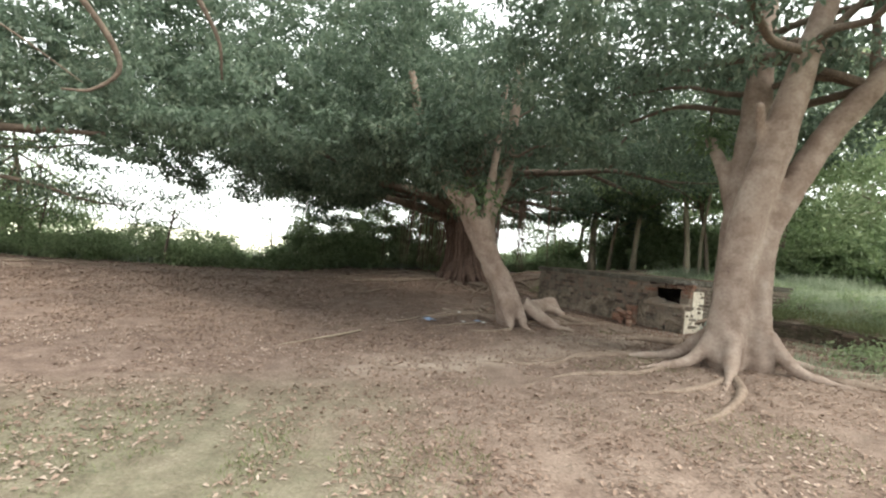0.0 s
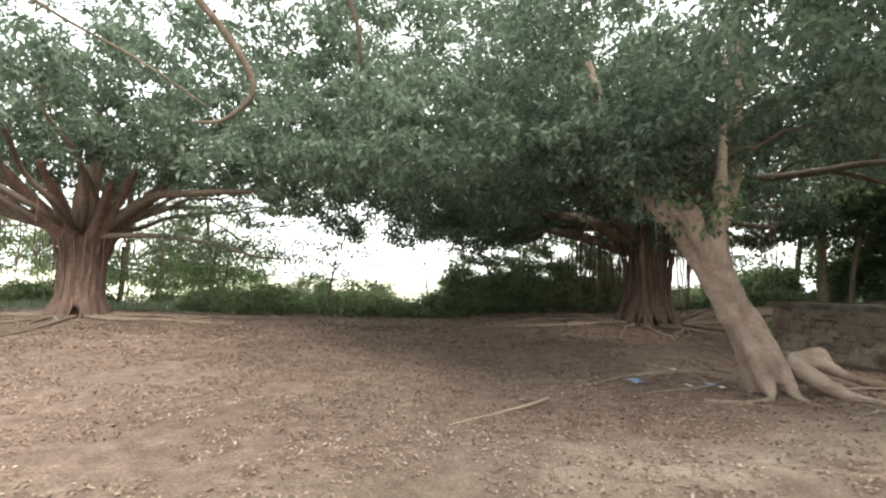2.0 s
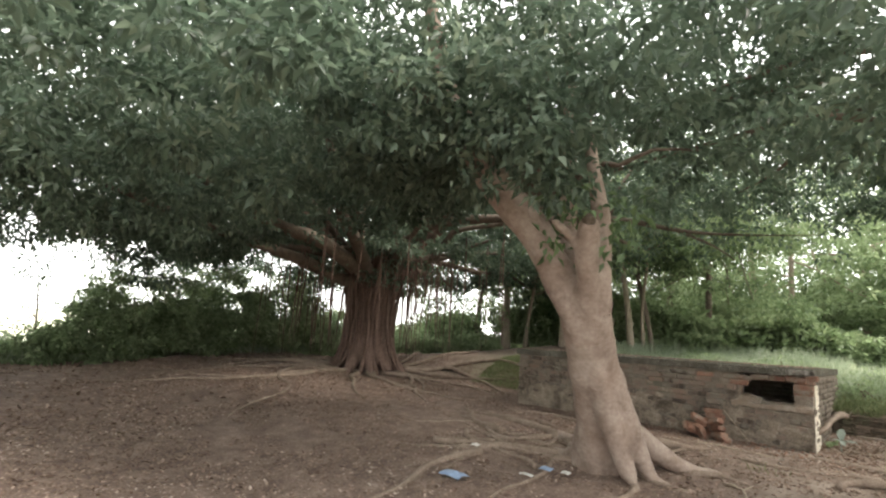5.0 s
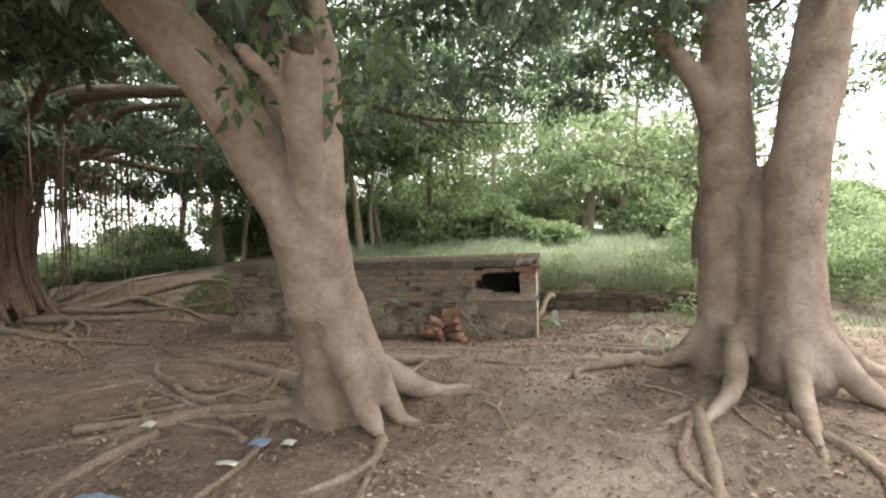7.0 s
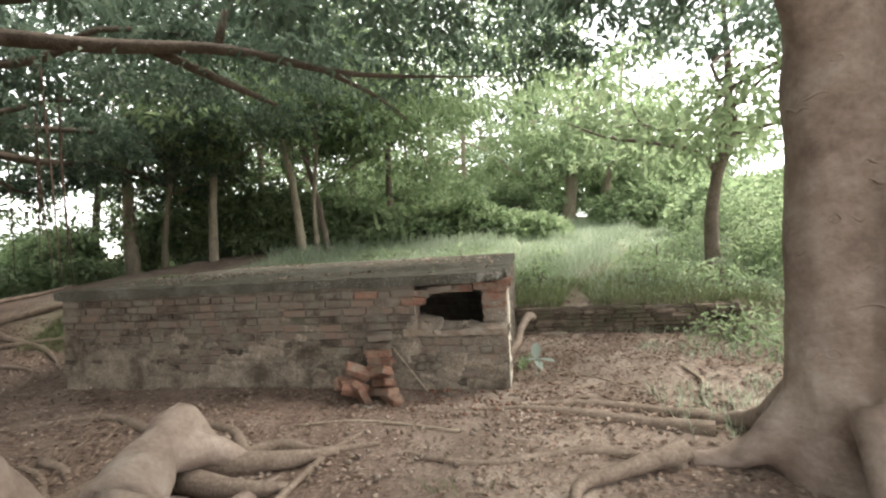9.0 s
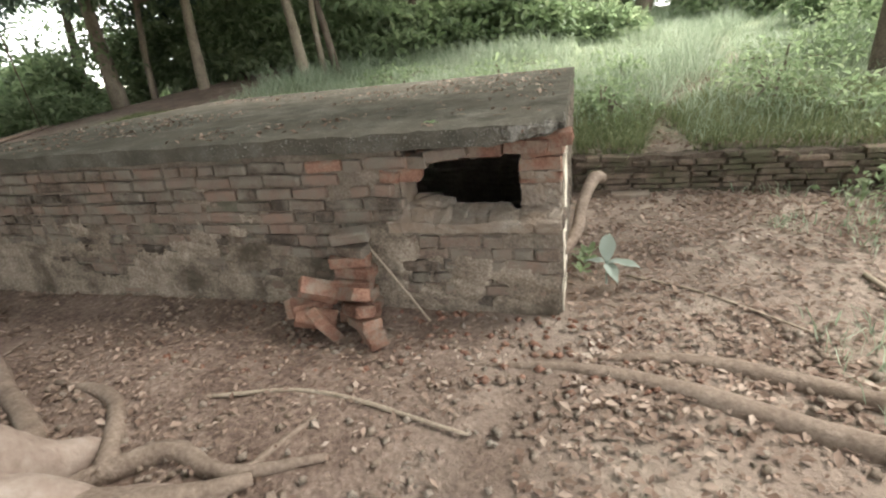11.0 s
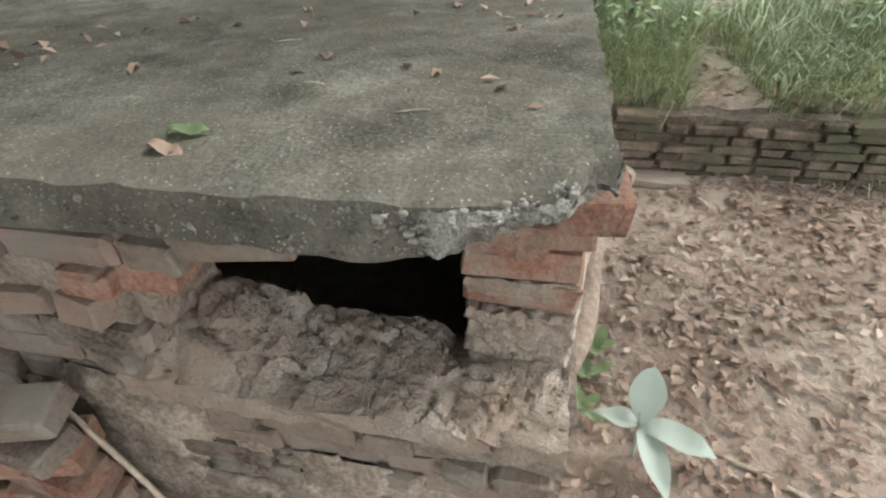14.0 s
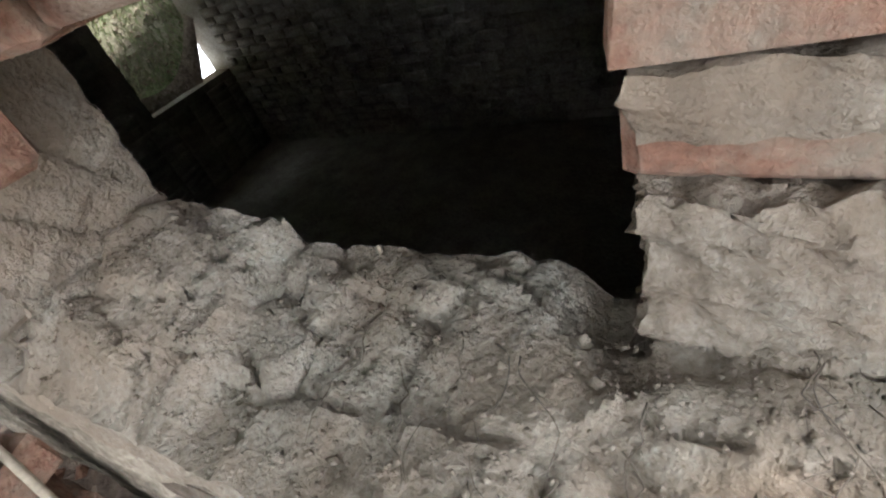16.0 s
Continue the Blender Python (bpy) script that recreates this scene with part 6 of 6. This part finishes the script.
def big_leaf(name, base, yaw, pitch, length, width, mat, parent=None, label="", curl=0.35):
    bm = bmesh.new()
    rows = []
    for i in range(9):
        u = i / 8
        w = width * math.sin(math.pi * min(1, u ** 0.8 * 0.97 + 0.02)) * 0.5
        zc = math.sin(radians(pitch)) * length * u - curl * length * u * u
        xc = math.cos(radians(pitch)) * length * u
        rows.append([bm.verts.new((xc, s * w, zc + abs(s) * w * 0.3 + 0.006 * math.sin(9 * u + s))) for s in (-1, -0.5, 0, 0.5, 1)])
    for a, b in zip(rows, rows[1:]):
        for k in range(4):
            bm.faces.new((a[k], a[k + 1], b[k + 1], b[k]))
    bm.transform(pose(*base, 0, 0, yaw))
    return part(name, bm, mat, parent, label)


plant = thing("broad_leaved_seedling", "pale grey-green broad-leaved seedling beside the tank", "plant")
pb = float(gz(0.24, 0.27))
tubes("stem", [[(0.24, 0.27, pb - 0.04, 0.006), (0.235, 0.28, pb + 0.1, 0.005), (0.23, 0.29, pb + 0.16, 0.004)]], M_PLANT, plant, sides=6, step=0.03)
for yaw, pitch, ln, w in ((80, 70, 0.24, 0.09), (-20, 20, 0.2, 0.085), (-75, 10, 0.19, 0.07), (170, 20, 0.13, 0.06)):
    big_leaf("leaf", (0.235, 0.28, pb + 0.12), yaw, pitch, ln, w, M_PLANT, plant)
for k, (x, y, z, yaw, ln) in enumerate([(0.12, 0.5, 0.02, 30, 0.12), (0.15, 0.62, 0.02, 120, 0.13), (0.1, 0.38, 0.04, -40, 0.1)]):
    pl = thing("weed", "small green weed at the tank side", "plant", (0, 0, 0), "weeds")
    for j in range(5):
        big_leaf("leaf", (x, y, float(gz(x, y)) + 0.005), yaw + 72 * j, 35 + 8 * j, ln, ln * 0.35, M_LEAF_LIT, pl)
gl = big_leaf("fallen_leaf", (-0.66, 0.07, 0.906), 15, 18, 0.075, 0.04, M_LEAF_LIGHT)
tagged(gl, "single fresh green leaf lying on the slab", "leaf")
bl = big_leaf("fallen_leaf", (-0.66, 0.03, 0.906), -10, 10, 0.07, 0.03, M_LITTER)
tagged(bl, "curled brown leaf lying on the slab", "leaf")


for k, (x, y, yaw, ln) in enumerate([(-0.2, 0.75, 40, 0.05), (-0.55, 0.5, 200, 0.045), (-0.95, 0.35, 110, 0.055), (-0.38, 1.05, 300, 0.05), (-1.15, 0.8, 20, 0.06), (-0.8, 0.95, 150, 0.05), (-0.3, 0.42, 260, 0.04)]):
    dl = big_leaf("fallen_leaf", (x, y, 0.908 + 0.007 * x), yaw, 14, ln, ln * 0.45, M_LITTER, curl=0.2)
    tagged(dl, "curled dry brown leaf lying on the slab", "leaf", "dry leaves on the slab")
for k, (x, y, yaw, ln) in enumerate([(-0.33, 0.2, 20, 0.06), (-0.5, 0.32, 170, 0.05), (-0.75, 0.6, 30, 0.07)]):
    ca, sa = math.cos(radians(yaw)), math.sin(radians(yaw))
    tw = tubes("fallen_twig", [[(x, y, 0.909 + 0.007 * x, 0.0018), (x + ca * ln * 0.5, y + sa * ln * 0.5, 0.911 + 0.007 * x, 0.0016), (x + ca * ln, y + sa * ln, 0.909 + 0.007 * x, 0.001)]], M_WOOD, None, sides=5, step=0.02)
    tagged(tw, "small dry twig lying on the slab", "twig", "twigs on the slab")


def rag(name, x, y, w, d, h, mat, label, seed):
    n = 14
    u, v = np.meshgrid(np.linspace(-1, 1, n), np.linspace(-1, 1, n), indexing="ij")
    r = np.hypot(u, v)
    k = 1 + 0.3 * wave(u * 2, v * 2, 0, seed)
    px, py = x + u * w * k, y + v * d * k
    pz = gz(px, py) + 0.035 + h * np.clip(1 - r * r * 0.6, 0, 1) * (0.5 + 0.5 * wave(u * 4, v * 4, 0, seed + 1))
    i, j = np.meshgrid(np.arange(n - 1), np.arange(n - 1), indexing="ij")
    q = np.stack([i * n + j, (i + 1) * n + j, (i + 1) * n + j + 1, i * n + j + 1], -1).reshape(-1, 4)
    return tagged(link_mesh(name, array_mesh(name, np.stack([px, py, pz], -1).reshape(-1, 3), q), mat), label, "litter")


rag("plastic_scrap", -2.3, -4.09, 0.13, 0.07, 0.06, M_BLUE, "crumpled faded blue plastic scrap on the soil", 1.0)
rag("plastic_scrap", -1.75, -3.35, 0.06, 0.05, 0.03, M_BLUE, "crumpled faded blue plastic scrap on the soil", 2.0)
rag("paper_scrap", -1.55, -3.33, 0.045, 0.035, 0.03, M_RAG, "crumpled white paper scrap near the tree", 3.0)
rag("paper_scrap", -1.8, -3.62, 0.07, 0.025, 0.03, M_RAG, "crumpled white paper scrap near the tree", 4.0)
rag("paper_scrap", -2.75, -3.2, 0.05, 0.04, 0.03, M_RAG, "crumpled white paper scrap near the tree", 5.0)
for k, pts in enumerate([[(-0.44, -2.45, 0.012), (-0.25, -2.55, 0.014), (0.03, -3.5, 0.008)], [(-0.25, -2.55, 0.012), (-0.22, -2.3, 0.006)], [(-1.95, -5.5, 0.02), (-1.6, -5.9, 0.022), (-1.2, -6.5, 0.015), (-0.9, -7.0, 0.008)],
                         [(0.35, 0.35, 0.008), (0.7, 0.2, 0.008), (1.1, -0.1, 0.005)], [(1.5, 0.4, 0.014), (1.55, 0.1, 0.014), (1.45, -0.2, 0.01)], [(-1.5, -0.9, 0.01), (-1.0, -0.8, 0.012), (-0.3, -0.95, 0.007)], [(0.9, -1.9, 0.01), (1.15, -2.1, 0.01), (1.3, -2.4, 0.006)]]):
    ob = tubes("fallen_stick", [ground_root(pts, 1.0)], M_WOOD, None, sides=6, step=0.08, rough=0.2)
    tagged(ob, "dry fallen stick lying on the soil", "stick", "fallen sticks")
